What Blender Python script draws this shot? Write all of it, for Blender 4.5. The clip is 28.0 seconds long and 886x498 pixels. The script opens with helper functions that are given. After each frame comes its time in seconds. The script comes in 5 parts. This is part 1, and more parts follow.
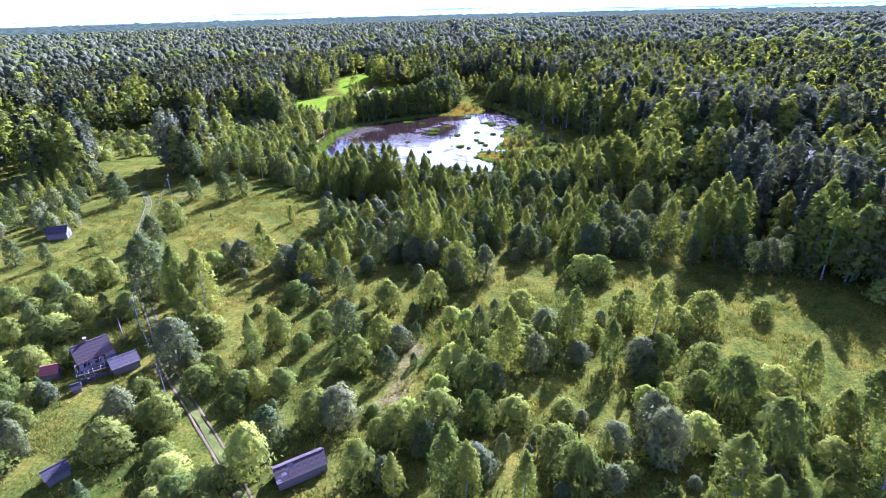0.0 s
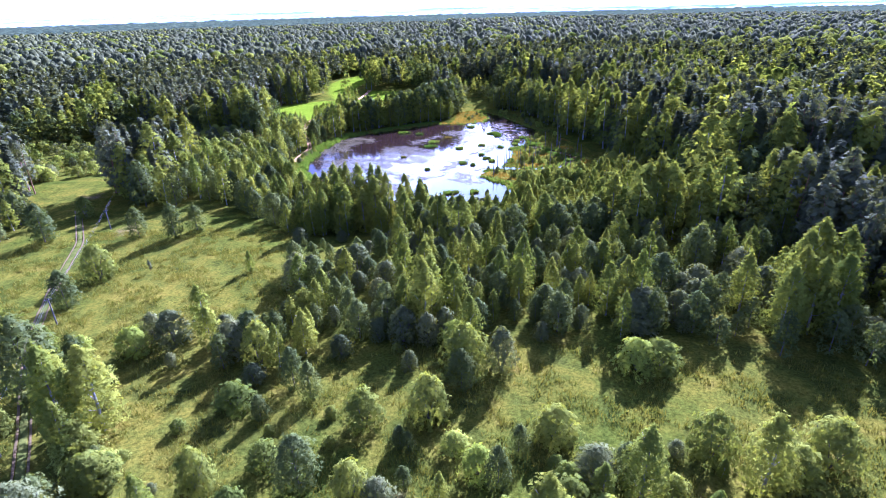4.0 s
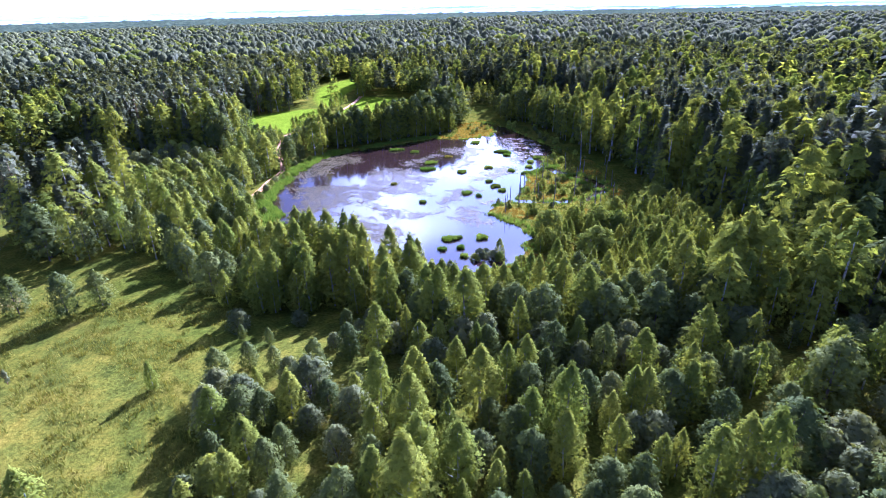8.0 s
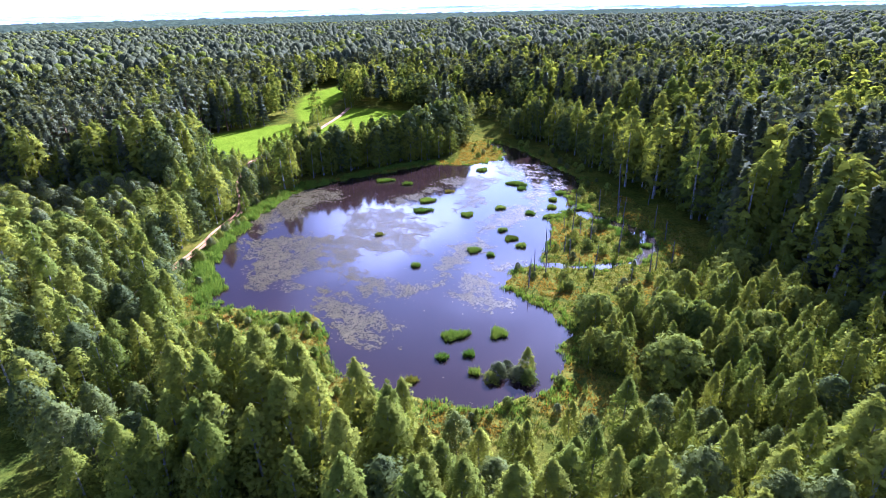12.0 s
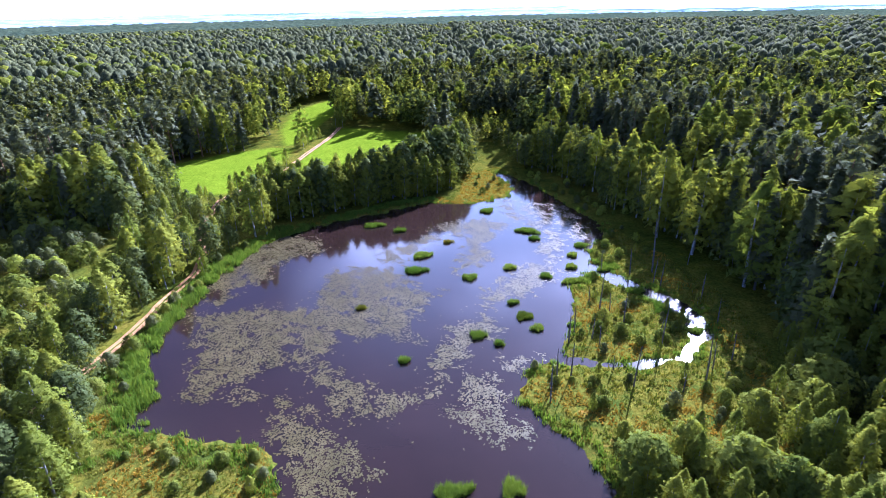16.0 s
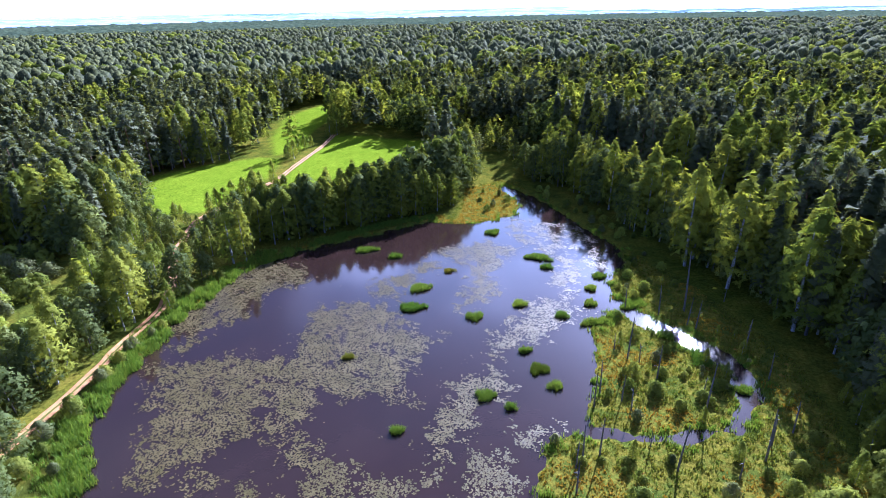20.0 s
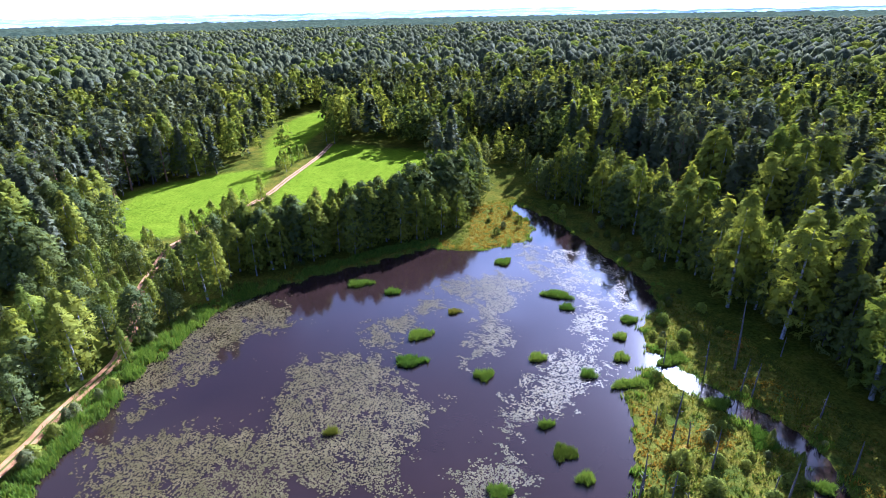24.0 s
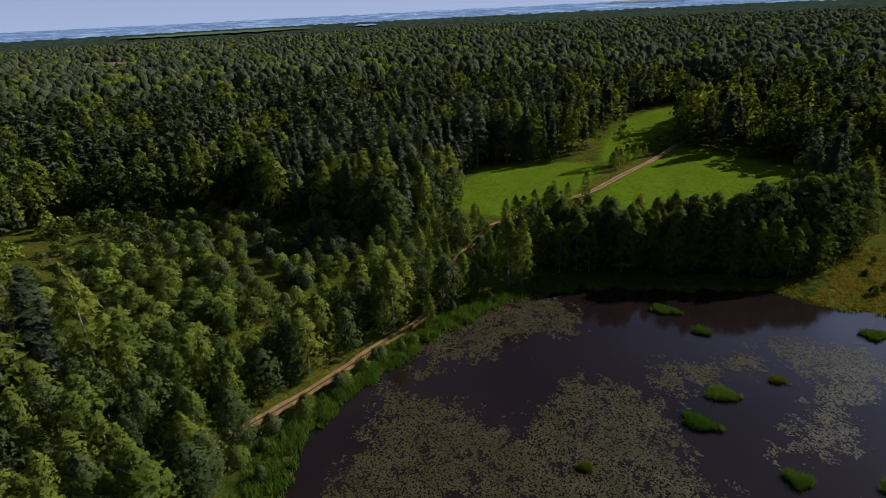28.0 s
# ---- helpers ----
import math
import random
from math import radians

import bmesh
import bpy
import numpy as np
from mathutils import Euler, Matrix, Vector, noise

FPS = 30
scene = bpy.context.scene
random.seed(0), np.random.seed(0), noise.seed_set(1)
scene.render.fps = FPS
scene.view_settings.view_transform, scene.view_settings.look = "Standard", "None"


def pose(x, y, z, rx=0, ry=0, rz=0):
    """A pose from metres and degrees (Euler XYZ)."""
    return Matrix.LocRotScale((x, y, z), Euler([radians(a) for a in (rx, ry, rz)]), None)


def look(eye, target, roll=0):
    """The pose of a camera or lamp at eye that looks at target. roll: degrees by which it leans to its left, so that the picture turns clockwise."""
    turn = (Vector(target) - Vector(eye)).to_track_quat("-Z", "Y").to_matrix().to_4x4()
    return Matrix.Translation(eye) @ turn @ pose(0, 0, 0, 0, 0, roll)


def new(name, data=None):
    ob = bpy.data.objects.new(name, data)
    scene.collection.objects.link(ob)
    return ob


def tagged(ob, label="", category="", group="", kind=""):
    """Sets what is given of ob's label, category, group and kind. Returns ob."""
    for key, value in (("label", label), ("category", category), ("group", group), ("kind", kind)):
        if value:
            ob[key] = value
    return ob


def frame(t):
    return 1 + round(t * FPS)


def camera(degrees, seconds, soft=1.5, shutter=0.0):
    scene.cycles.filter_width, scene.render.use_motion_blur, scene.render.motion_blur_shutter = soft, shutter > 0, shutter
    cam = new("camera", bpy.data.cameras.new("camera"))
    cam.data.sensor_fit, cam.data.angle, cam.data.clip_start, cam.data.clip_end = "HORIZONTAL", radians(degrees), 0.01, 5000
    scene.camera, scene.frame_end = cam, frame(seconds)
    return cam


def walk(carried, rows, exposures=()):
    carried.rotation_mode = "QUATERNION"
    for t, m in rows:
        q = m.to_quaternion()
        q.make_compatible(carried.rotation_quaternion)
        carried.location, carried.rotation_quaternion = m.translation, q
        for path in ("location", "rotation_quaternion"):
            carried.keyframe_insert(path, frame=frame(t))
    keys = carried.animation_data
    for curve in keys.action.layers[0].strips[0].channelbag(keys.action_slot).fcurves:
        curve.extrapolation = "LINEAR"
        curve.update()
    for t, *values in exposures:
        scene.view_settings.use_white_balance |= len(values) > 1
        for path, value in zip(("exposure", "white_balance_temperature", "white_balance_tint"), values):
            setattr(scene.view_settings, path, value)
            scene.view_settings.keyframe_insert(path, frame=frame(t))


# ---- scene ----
cam = camera(79.1, 28.0, soft=0.9)
ROWS = [
    (0.0, -0.78, -0.70, 51.73, -0.47, -24.26, 1.35),
    (0.5, -0.79, 2.29, 51.64, -0.46, -24.25, 1.36),
    (1.0, -0.81, 5.74, 51.47, -0.47, -24.26, 1.34),
    (1.5, -0.82, 9.19, 51.35, -0.48, -24.27, 1.36),
    (2.0, -0.83, 13.10, 51.11, -0.48, -24.26, 1.35),
    (2.5, -0.78, 17.23, 50.88, -0.47, -24.28, 1.37),
    (3.0, -0.75, 21.53, 50.61, -0.48, -24.29, 1.36),
    (3.5, -0.66, 25.98, 50.35, -0.47, -24.28, 1.38),
    (5.5, -0.40, 43.68, 49.54, -0.47, -24.24, 1.34),
    (6.0, -0.37, 48.30, 49.33, -0.47, -24.24, 1.37),
    (6.5, -0.32, 53.14, 49.15, -0.45, -24.27, 1.36),
    (7.0, -0.28, 58.09, 49.06, -0.45, -24.30, 1.29),
    (7.5, -0.15, 63.21, 48.92, -0.42, -24.33, 1.24),
    (8.0, -0.03, 68.41, 48.83, -0.41, -24.36, 1.19),
    (8.5, -0.06, 73.55, 48.67, -0.44, -24.35, 1.19),
    (9.0, -0.10, 78.81, 48.60, -0.45, -24.38, 1.16),
    (9.5, -0.24, 84.04, 48.52, -0.49, -24.39, 1.17),
    (10.0, -0.26, 89.19, 48.52, -0.48, -24.42, 1.15),
    (10.5, -0.29, 94.33, 48.50, -0.50, -24.46, 1.15),
    (11.0, -0.25, 99.42, 48.42, -0.50, -24.48, 1.15),
    (11.5, -0.09, 104.33, 48.33, -0.50, -24.42, 1.17),
    (12.0, 0.13, 109.23, 48.24, -0.49, -24.38, 1.20),
    (12.5, 0.47, 114.12, 48.09, -0.43, -24.33, 1.27),
    (13.0, 0.73, 119.06, 48.10, -0.44, -24.31, 1.31),
    (13.5, 1.00, 123.47, 48.73, -0.42, -24.30, 1.25),
    (15.5, 1.13, 135.63, 51.36, -0.36, -24.18, 1.14),
    (16.0, 1.28, 136.39, 51.48, -0.28, -24.16, 1.15),
    (16.5, 1.41, 137.56, 51.61, -0.22, -24.19, 1.18),
    (17.0, 1.60, 139.10, 51.68, -0.15, -24.19, 1.19),
    (17.5, 1.55, 141.07, 51.65, -0.16, -24.20, 1.20),
    (18.0, 1.53, 143.20, 51.60, -0.17, -24.22, 1.19),
    (18.5, 1.48, 145.41, 51.51, -0.18, -24.23, 1.20),
    (19.0, 1.44, 147.66, 51.46, -0.20, -24.24, 1.20),
    (19.5, 1.36, 149.99, 51.36, -0.20, -24.18, 1.10),
    (20.0, 1.26, 152.26, 51.26, -0.20, -24.12, 1.06),
    (20.5, 1.28, 154.37, 51.21, -0.13, -24.11, 1.05),
    (21.0, 1.28, 156.42, 51.17, -0.06, -24.08, 1.05),
    (21.5, 1.30, 158.40, 51.14, 0.01, -24.06, 1.05),
    (23.5, 1.42, 166.74, 51.23, 0.28, -24.07, 1.07),
    (24.0, 1.48, 169.24, 51.21, 0.37, -24.09, 1.10),
    (24.5, 1.54, 171.70, 51.18, 0.43, -24.09, 1.08),
    (25.0, 1.68, 173.68, 51.18, 0.50, -24.06, 1.10),
    (25.5, 1.85, 175.01, 51.27, 0.32, -24.10, 1.03),
    (26.0, 1.75, 175.63, 51.34, 1.51, -24.15, 0.98),
    (26.5, 1.55, 175.74, 51.32, 7.55, -24.14, 1.30),
    (27.0, 1.57, 175.95, 51.27, 17.57, -24.03, 2.04),
    (27.5, 1.79, 176.07, 51.50, 26.99, -24.06, 2.41),
    (28.0, 1.98, 176.21, 51.74, 36.11, -24.03, 2.67),
]
EXPOSURES = [(0.0, 2.6, 4220, 53), (6.0, 2.58, 4260, 51), (9.0, 2.52, 4300, 47), (13.0, 2.4, 4380, 42), (17.0, 2.24, 4420, 35), (25.5, 2.17, 4350, 33), (26.2, 1.95, 4400, 30), (26.6, 1.45, 4500, 27), (27.0, 0.85, 4650, 24), (27.5, 0.25, 4800, 21), (28.0, -0.27, 4900, 19)]
UNIT = 1.3          # metres to a unit of the plan, in which all places below are given
walk(cam, [(t, pose(UNIT * x, UNIT * y, UNIT * z, 90 + pitch, roll, yaw)) for t, x, y, z, yaw, pitch, roll in ROWS], EXPOSURES)

# ---- sky and sun ----
SUN_AZIMUTH, SUN_HEIGHT = 27.0, 31.0        # degrees east of the camera's first heading, degrees up
HAZE, BLUE, BANK, CLOUD = (10.5, 10.8, 11.2), (15.0, 17.0, 19.5), (46.0, 47.0, 49.0), (3.3, 3.4, 3.6)
sun_way = Vector((math.sin(radians(SUN_AZIMUTH)) * math.cos(radians(SUN_HEIGHT)), math.cos(radians(SUN_AZIMUTH)) * math.cos(radians(SUN_HEIGHT)), math.sin(radians(SUN_HEIGHT))))
world = bpy.data.worlds.new("sky")
scene.world = world
world.use_nodes = True
wn, wl = world.node_tree.nodes, world.node_tree.links
sky = wn.new("ShaderNodeTexSky")
sky.sky_type, sky.sun_disc = 'NISHITA', False
sky.sun_elevation, sky.sun_rotation = radians(SUN_HEIGHT), radians(SUN_AZIMUTH)
sky.air_density, sky.dust_density = 0.55, 1.2
w_geo = wn.new("ShaderNodeTexCoord")
w_axes = wn.new("ShaderNodeSeparateXYZ")
wl.new(w_geo.outputs["Generated"], w_axes.inputs["Vector"])


def by_height(*stops):
    """A grey ramp over the sine of the height above the horizon."""
    r = wn.new("ShaderNodeValToRGB")
    while len(r.color_ramp.elements) < len(stops):
        r.color_ramp.elements.new(0.5)
    for e, (at, value) in zip(r.color_ramp.elements, stops):
        e.position, e.color = at, (value, value, value, 1)
    wl.new(w_axes.outputs["Z"], r.inputs["Fac"])
    return r.outputs["Color"]


def w_blend(fac, a, b, how='MIX'):
    x = wn.new("ShaderNodeMixRGB")
    x.blend_type = how
    for socket, v in zip(x.inputs, (fac, a, b)):
        if isinstance(v, bpy.types.NodeSocket):
            wl.new(v, socket)
        else:
            socket.default_value = v if isinstance(v, float) else (*v, 1.0)
    return x.outputs[0]


# haze above the horizon, thin bright cloud round the sun, broken white clouds in the blue higher up
w_map = wn.new("ShaderNodeMapping")
w_map.inputs["Scale"].default_value = (1.0, 1.0, 2.4)
w_noise = wn.new("ShaderNodeTexNoise")
w_noise.inputs["Scale"].default_value, w_noise.inputs["Detail"].default_value = 3.2, 8.0
wl.new(w_geo.outputs["Generated"], w_map.inputs["Vector"])
wl.new(w_map.outputs["Vector"], w_noise.inputs["Vector"])
w_ramp = wn.new("ShaderNodeValToRGB")
w_ramp.color_ramp.elements[0].position, w_ramp.color_ramp.elements[1].position = 0.46, 0.68
wl.new(w_noise.outputs["Fac"], w_ramp.inputs["Fac"])
clouded = w_blend(w_ramp.outputs["Color"], sky.outputs["Color"], CLOUD)
w_dot = wn.new("ShaderNodeVectorMath")
w_dot.operation = 'DOT_PRODUCT'
w_dot.inputs[1].default_value = sun_way
wl.new(w_geo.outputs["Generated"], w_dot.inputs[0])
sunward = wn.new("ShaderNodeValToRGB")
sunward.color_ramp.elements[0].position, sunward.color_ramp.elements[1].position = 0.76, 0.89
wl.new(w_dot.outputs["Value"], sunward.inputs["Fac"])
bright = w_blend(1.0, by_height((0.1, 1.0), (0.32, 1.0), (0.5, 0.42), (0.62, 0.08), (0.75, 0.0)), sunward.outputs["Color"], 'MULTIPLY')
w_puffs = wn.new("ShaderNodeValToRGB")
w_puffs.color_ramp.elements[0].position, w_puffs.color_ramp.elements[1].position = 0.44, 0.58
wl.new(w_noise.outputs["Fac"], w_puffs.inputs["Fac"])
bank = w_blend(bright, clouded, w_blend(w_puffs.outputs["Color"], BLUE, BANK))
w_sky = w_blend(by_height((0.0, 1.0), (0.035, 0.9), (0.1, 0.0)), bank, HAZE)
w_back = wn["Background"]
wl.new(w_sky, w_back.inputs["Color"])
w_back.inputs["Strength"].default_value = 0.05
sun = new("sun", bpy.data.lights.new("sun", 'SUN'))
sun.data.energy, sun.data.angle, sun.data.color = 5.0, radians(0.6), (1.0, 0.9, 0.7)
sun.matrix_world = look(sun_way * 300, (0, 0, 0))


# ---- materials ----
def material(name):
    m = bpy.data.materials.new(name)
    m.use_nodes = True
    return m, m.node_tree.nodes, m.node_tree.links, m.node_tree.nodes["Principled BSDF"]


def noise_node(n, l, scale, detail=4.0, coords="Object", rough=0.55):
    c, t = n.new("ShaderNodeTexCoord"), n.new("ShaderNodeTexNoise")
    t.inputs["Scale"].default_value, t.inputs["Detail"].default_value, t.inputs["Roughness"].default_value = scale, detail, rough
    l.new(c.outputs[coords], t.inputs["Vector"])
    return t


def ramp_node(n, l, source, *stops):
    r = n.new("ShaderNodeValToRGB")
    while len(r.color_ramp.elements) < len(stops):
        r.color_ramp.elements.new(0.5)
    for e, (p, c) in zip(r.color_ramp.elements, stops):
        e.position, e.color = p, (*c, 1)
    l.new(source, r.inputs["Fac"])
    return r


def mix_node(n, l, fac, a, b, how='MIX'):
    x = n.new("ShaderNodeMixRGB")
    x.blend_type = how
    for socket, v in zip(x.inputs, (fac, a, b)):
        if isinstance(v, bpy.types.NodeSocket):
            l.new(v, socket)
        elif isinstance(v, (int, float)):
            socket.default_value = v
        else:
            socket.default_value = (*v, 1)
    return x.outputs[0]


def bump_node(n, l, source, strength, distance):
    b = n.new("ShaderNodeBump")
    b.inputs["Strength"].default_value, b.inputs["Distance"].default_value = strength, distance
    l.new(source, b.inputs["Height"])
    return b.outputs["Normal"]


def leaf_material(name, dark, light, through_light=0.35, stuff=False, gloss=0.0, cut=0.0, grain=0.0):
    """Foliage: every tree has its own tone between dark and light, every spray its own shade; light also comes through."""
    m, n, l, p = material(name)
    info = n.new("ShaderNodeAttribute" if stuff else "ShaderNodeObjectInfo")
    if stuff:
        info.attribute_name = "tint"
        tone = info.outputs["Fac"]
    else:
        tone = info.outputs["Random"]
    geo = n.new("ShaderNodeNewGeometry")
    c = mix_node(n, l, tone, dark, light)
    shade = ramp_node(n, l, geo.outputs["Random Per Island"], (0.0, (0.84, 0.86, 0.85)), (0.8, (1.05, 1.04, 1.0)), (1.0, (1.25, 1.22, 1.08)))
    c = mix_node(n, l, 1.0, c, shade.outputs["Color"], 'MULTIPLY')
    n.remove(p)
    front = n.new("ShaderNodeBsdfDiffuse")
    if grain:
        # leaf clumps painted on: hollows dark and bluish, humps light and warm
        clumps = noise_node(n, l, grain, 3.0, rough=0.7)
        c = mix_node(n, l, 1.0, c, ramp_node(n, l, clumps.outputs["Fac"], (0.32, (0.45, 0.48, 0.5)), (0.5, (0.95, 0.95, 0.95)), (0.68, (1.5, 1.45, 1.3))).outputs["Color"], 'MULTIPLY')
        l.new(bump_node(n, l, clumps.outputs["Fac"], 1.0, 1.2), front.inputs["Normal"])
    l.new(c, front.inputs["Color"])
    if gloss:
        matt, sheen, front = front, n.new("ShaderNodeBsdfGlossy"), n.new("ShaderNodeAddShader")
        sheen.inputs["Color"].default_value, sheen.inputs["Roughness"].default_value = (gloss, gloss, gloss, 1), 0.62
        l.new(matt.outputs[0], front.inputs[0])
        l.new(sheen.outputs[0], front.inputs[1])
    t = n.new("ShaderNodeBsdfTranslucent")
    warm = mix_node(n, l, 1.0, c, (2.6 * through_light, 2.45 * through_light, 0.7 * through_light), 'MULTIPLY')
    l.new(warm, t.inputs["Color"])
    mx = n.new("ShaderNodeAddShader")
    l.new(front.outputs[0], mx.inputs[0])
    l.new(t.outputs[0], mx.inputs[1])
    if cut:
        # each spray is broken into leaves with gaps between them
        place, cells, keep = n.new("ShaderNodeTexCoord"), n.new("ShaderNodeTexVoronoi"), n.new("ShaderNodeMath")
        cells.inputs["Scale"].default_value = cut
        l.new(place.outputs["Object"], cells.inputs["Vector"])
        keep.operation, keep.inputs[1].default_value = 'LESS_THAN', 0.6
        l.new(cells.outputs["Distance"], keep.inputs[0])
        gaps, leafy = n.new("ShaderNodeBsdfTransparent"), n.new("ShaderNodeMixShader")
        l.new(keep.outputs[0], leafy.inputs[0])
        l.new(gaps.outputs[0], leafy.inputs[1])
        l.new(mx.outputs[0], leafy.inputs[2])
        mx = leafy
    l.new(mx.outputs[0], n["Material Output"].inputs["Surface"])
    return m


LEAF_TONES = {
    "birch": ((0.072, 0.09, 0.012), (0.13, 0.138, 0.016), 0.38),
    "alder": ((0.043, 0.057, 0.014), (0.08, 0.093, 0.019), 0.26),
    "willow": ((0.055, 0.066, 0.02), (0.11, 0.116, 0.038), 0.26),
    "shrub": ((0.062, 0.08, 0.014), (0.125, 0.136, 0.02), 0.34),
    "yellow": ((0.13, 0.158, 0.02), (0.17, 0.188, 0.03), 0.4),
    "pine": ((0.05, 0.058, 0.026), (0.088, 0.094, 0.034), 0.22),
    "spruce": ((0.04, 0.049, 0.02), (0.07, 0.077, 0.027), 0.2),
    "sedge": ((0.05, 0.092, 0.011), (0.11, 0.148, 0.018), 0.28),
    "rust": ((0.13, 0.1, 0.01), (0.2, 0.118, 0.014), 0.25),
    "bog": ((0.042, 0.068, 0.008), (0.115, 0.104, 0.012), 0.28),
    "weeds": ((0.064, 0.077, 0.009), (0.13, 0.115, 0.018), 0.24),
}
LEAF_CELLS = {"birch": 120, "alder": 96, "willow": 70, "shrub": 56, "yellow": 56, "pine": 120, "spruce": 120}   # leaves to a tree's height
LEAF_GLOSS = {"alder": 0.005, "willow": 0.008,  "pine": 0.014, "spruce": 0.012}
LEAF = {k: leaf_material(k + "_leaves", *v, gloss=LEAF_GLOSS.get(k, 0), cut=LEAF_CELLS.get(k, 0)) for k, v in LEAF_TONES.items()}
LEAF_STUFF = {k: leaf_material(k + "_leaves_massed", *v, stuff=True, gloss=LEAF_GLOSS.get(k, 0), cut=5.5 if k in LEAF_CELLS else 0) for k, v in LEAF_TONES.items()}
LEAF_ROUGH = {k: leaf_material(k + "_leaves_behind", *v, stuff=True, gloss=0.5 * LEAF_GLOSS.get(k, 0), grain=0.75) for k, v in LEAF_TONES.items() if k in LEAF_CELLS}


def surface(name, scale, stops, rough=0.85, bump=0.4, depth=0.03, coords="Object", spec=0.3):
    m, n, l, p = material(name)
    t = noise_node(n, l, scale, 6.0, coords)
    fine = noise_node(n, l, scale * 7.3, 3.0, coords)
    c = ramp_node(n, l, t.outputs["Fac"], *stops).outputs["Color"]
    f = ramp_node(n, l, fine.outputs["Fac"], (0.3, (0.75, 0.75, 0.75)), (0.75, (1.2, 1.2, 1.2))).outputs["Color"]
    l.new(mix_node(n, l, 1.0, c, f, 'MULTIPLY'), p.inputs["Base Color"])
    p.inputs["Roughness"].default_value, p.inputs["Specular IOR Level"].default_value = rough, spec
    l.new(bump_node(n, l, fine.outputs["Fac"], bump, depth), p.inputs["Normal"])
    return m


BARK_BIRCH = surface("birch_bark", 2.2, ((0.35, (0.07, 0.06, 0.05)), (0.52, (0.3, 0.29, 0.26)), (0.8, (0.5, 0.48, 0.44))))
BARK_DARK = surface("grey_bark", 2.0, ((0.3, (0.05, 0.045, 0.035)), (0.7, (0.14, 0.12, 0.1))))
BARK_PINE = surface("pine_bark", 1.6, ((0.3, (0.12, 0.065, 0.04)), (0.7, (0.3, 0.16, 0.08))))
DEAD_WOOD = surface("weathered_dead_wood", 3.0, ((0.3, (0.06, 0.055, 0.05)), (0.7, (0.17, 0.155, 0.14))))
GREY_BOARD = surface("grey_boards", 2.0, ((0.3, (0.12, 0.098, 0.08)), (0.7, (0.28, 0.235, 0.2))))
ROOF_SLATE = surface("old_asbestos_slate", 0.9, ((0.3, (0.042, 0.031, 0.026)), (0.55, (0.08, 0.058, 0.047)), (0.8, (0.125, 0.095, 0.075))))
ROOF_TAR = surface("tarred_roofing", 0.8, ((0.3, (0.035, 0.029, 0.026)), (0.6, (0.07, 0.058, 0.052)), (0.85, (0.12, 0.1, 0.085))))
PALE_WALL = surface("faded_pale_plaster", 1.2, ((0.3, (0.38, 0.34, 0.3)), (0.7, (0.62, 0.58, 0.52))))
RED_PAINT = surface("faded_red_paint", 2.0, ((0.3, (0.25, 0.06, 0.04)), (0.7, (0.42, 0.13, 0.08))))
BRICK = surface("brick", 4.0, ((0.3, (0.25, 0.12, 0.08)), (0.7, (0.38, 0.2, 0.14))))
DARK_GLASS = surface("dark_window", 1.0, ((0.3, (0.02, 0.02, 0.025)), (0.7, (0.05, 0.05, 0.06))), rough=0.08, bump=0.0, spec=0.5)
SAND = surface("sandy_track", 0.7, ((0.3, (0.26, 0.12, 0.04)), (0.55, (0.4, 0.205, 0.075)), (0.8, (0.46, 0.27, 0.12))))
RUT = surface("worn_earth_rut", 0.6, ((0.3, (0.065, 0.052, 0.014)), (0.5, (0.115, 0.08, 0.026)), (0.75, (0.19, 0.125, 0.045))))
TURF = surface("track_turf", 0.9, ((0.3, (0.06, 0.08, 0.014)), (0.7, (0.13, 0.135, 0.026))), rough=1.0, spec=0.0)
WIRE = surface("grey_wire", 2.0, ((0.3, (0.1, 0.1, 0.1)), (0.7, (0.2, 0.2, 0.2))), rough=0.5)


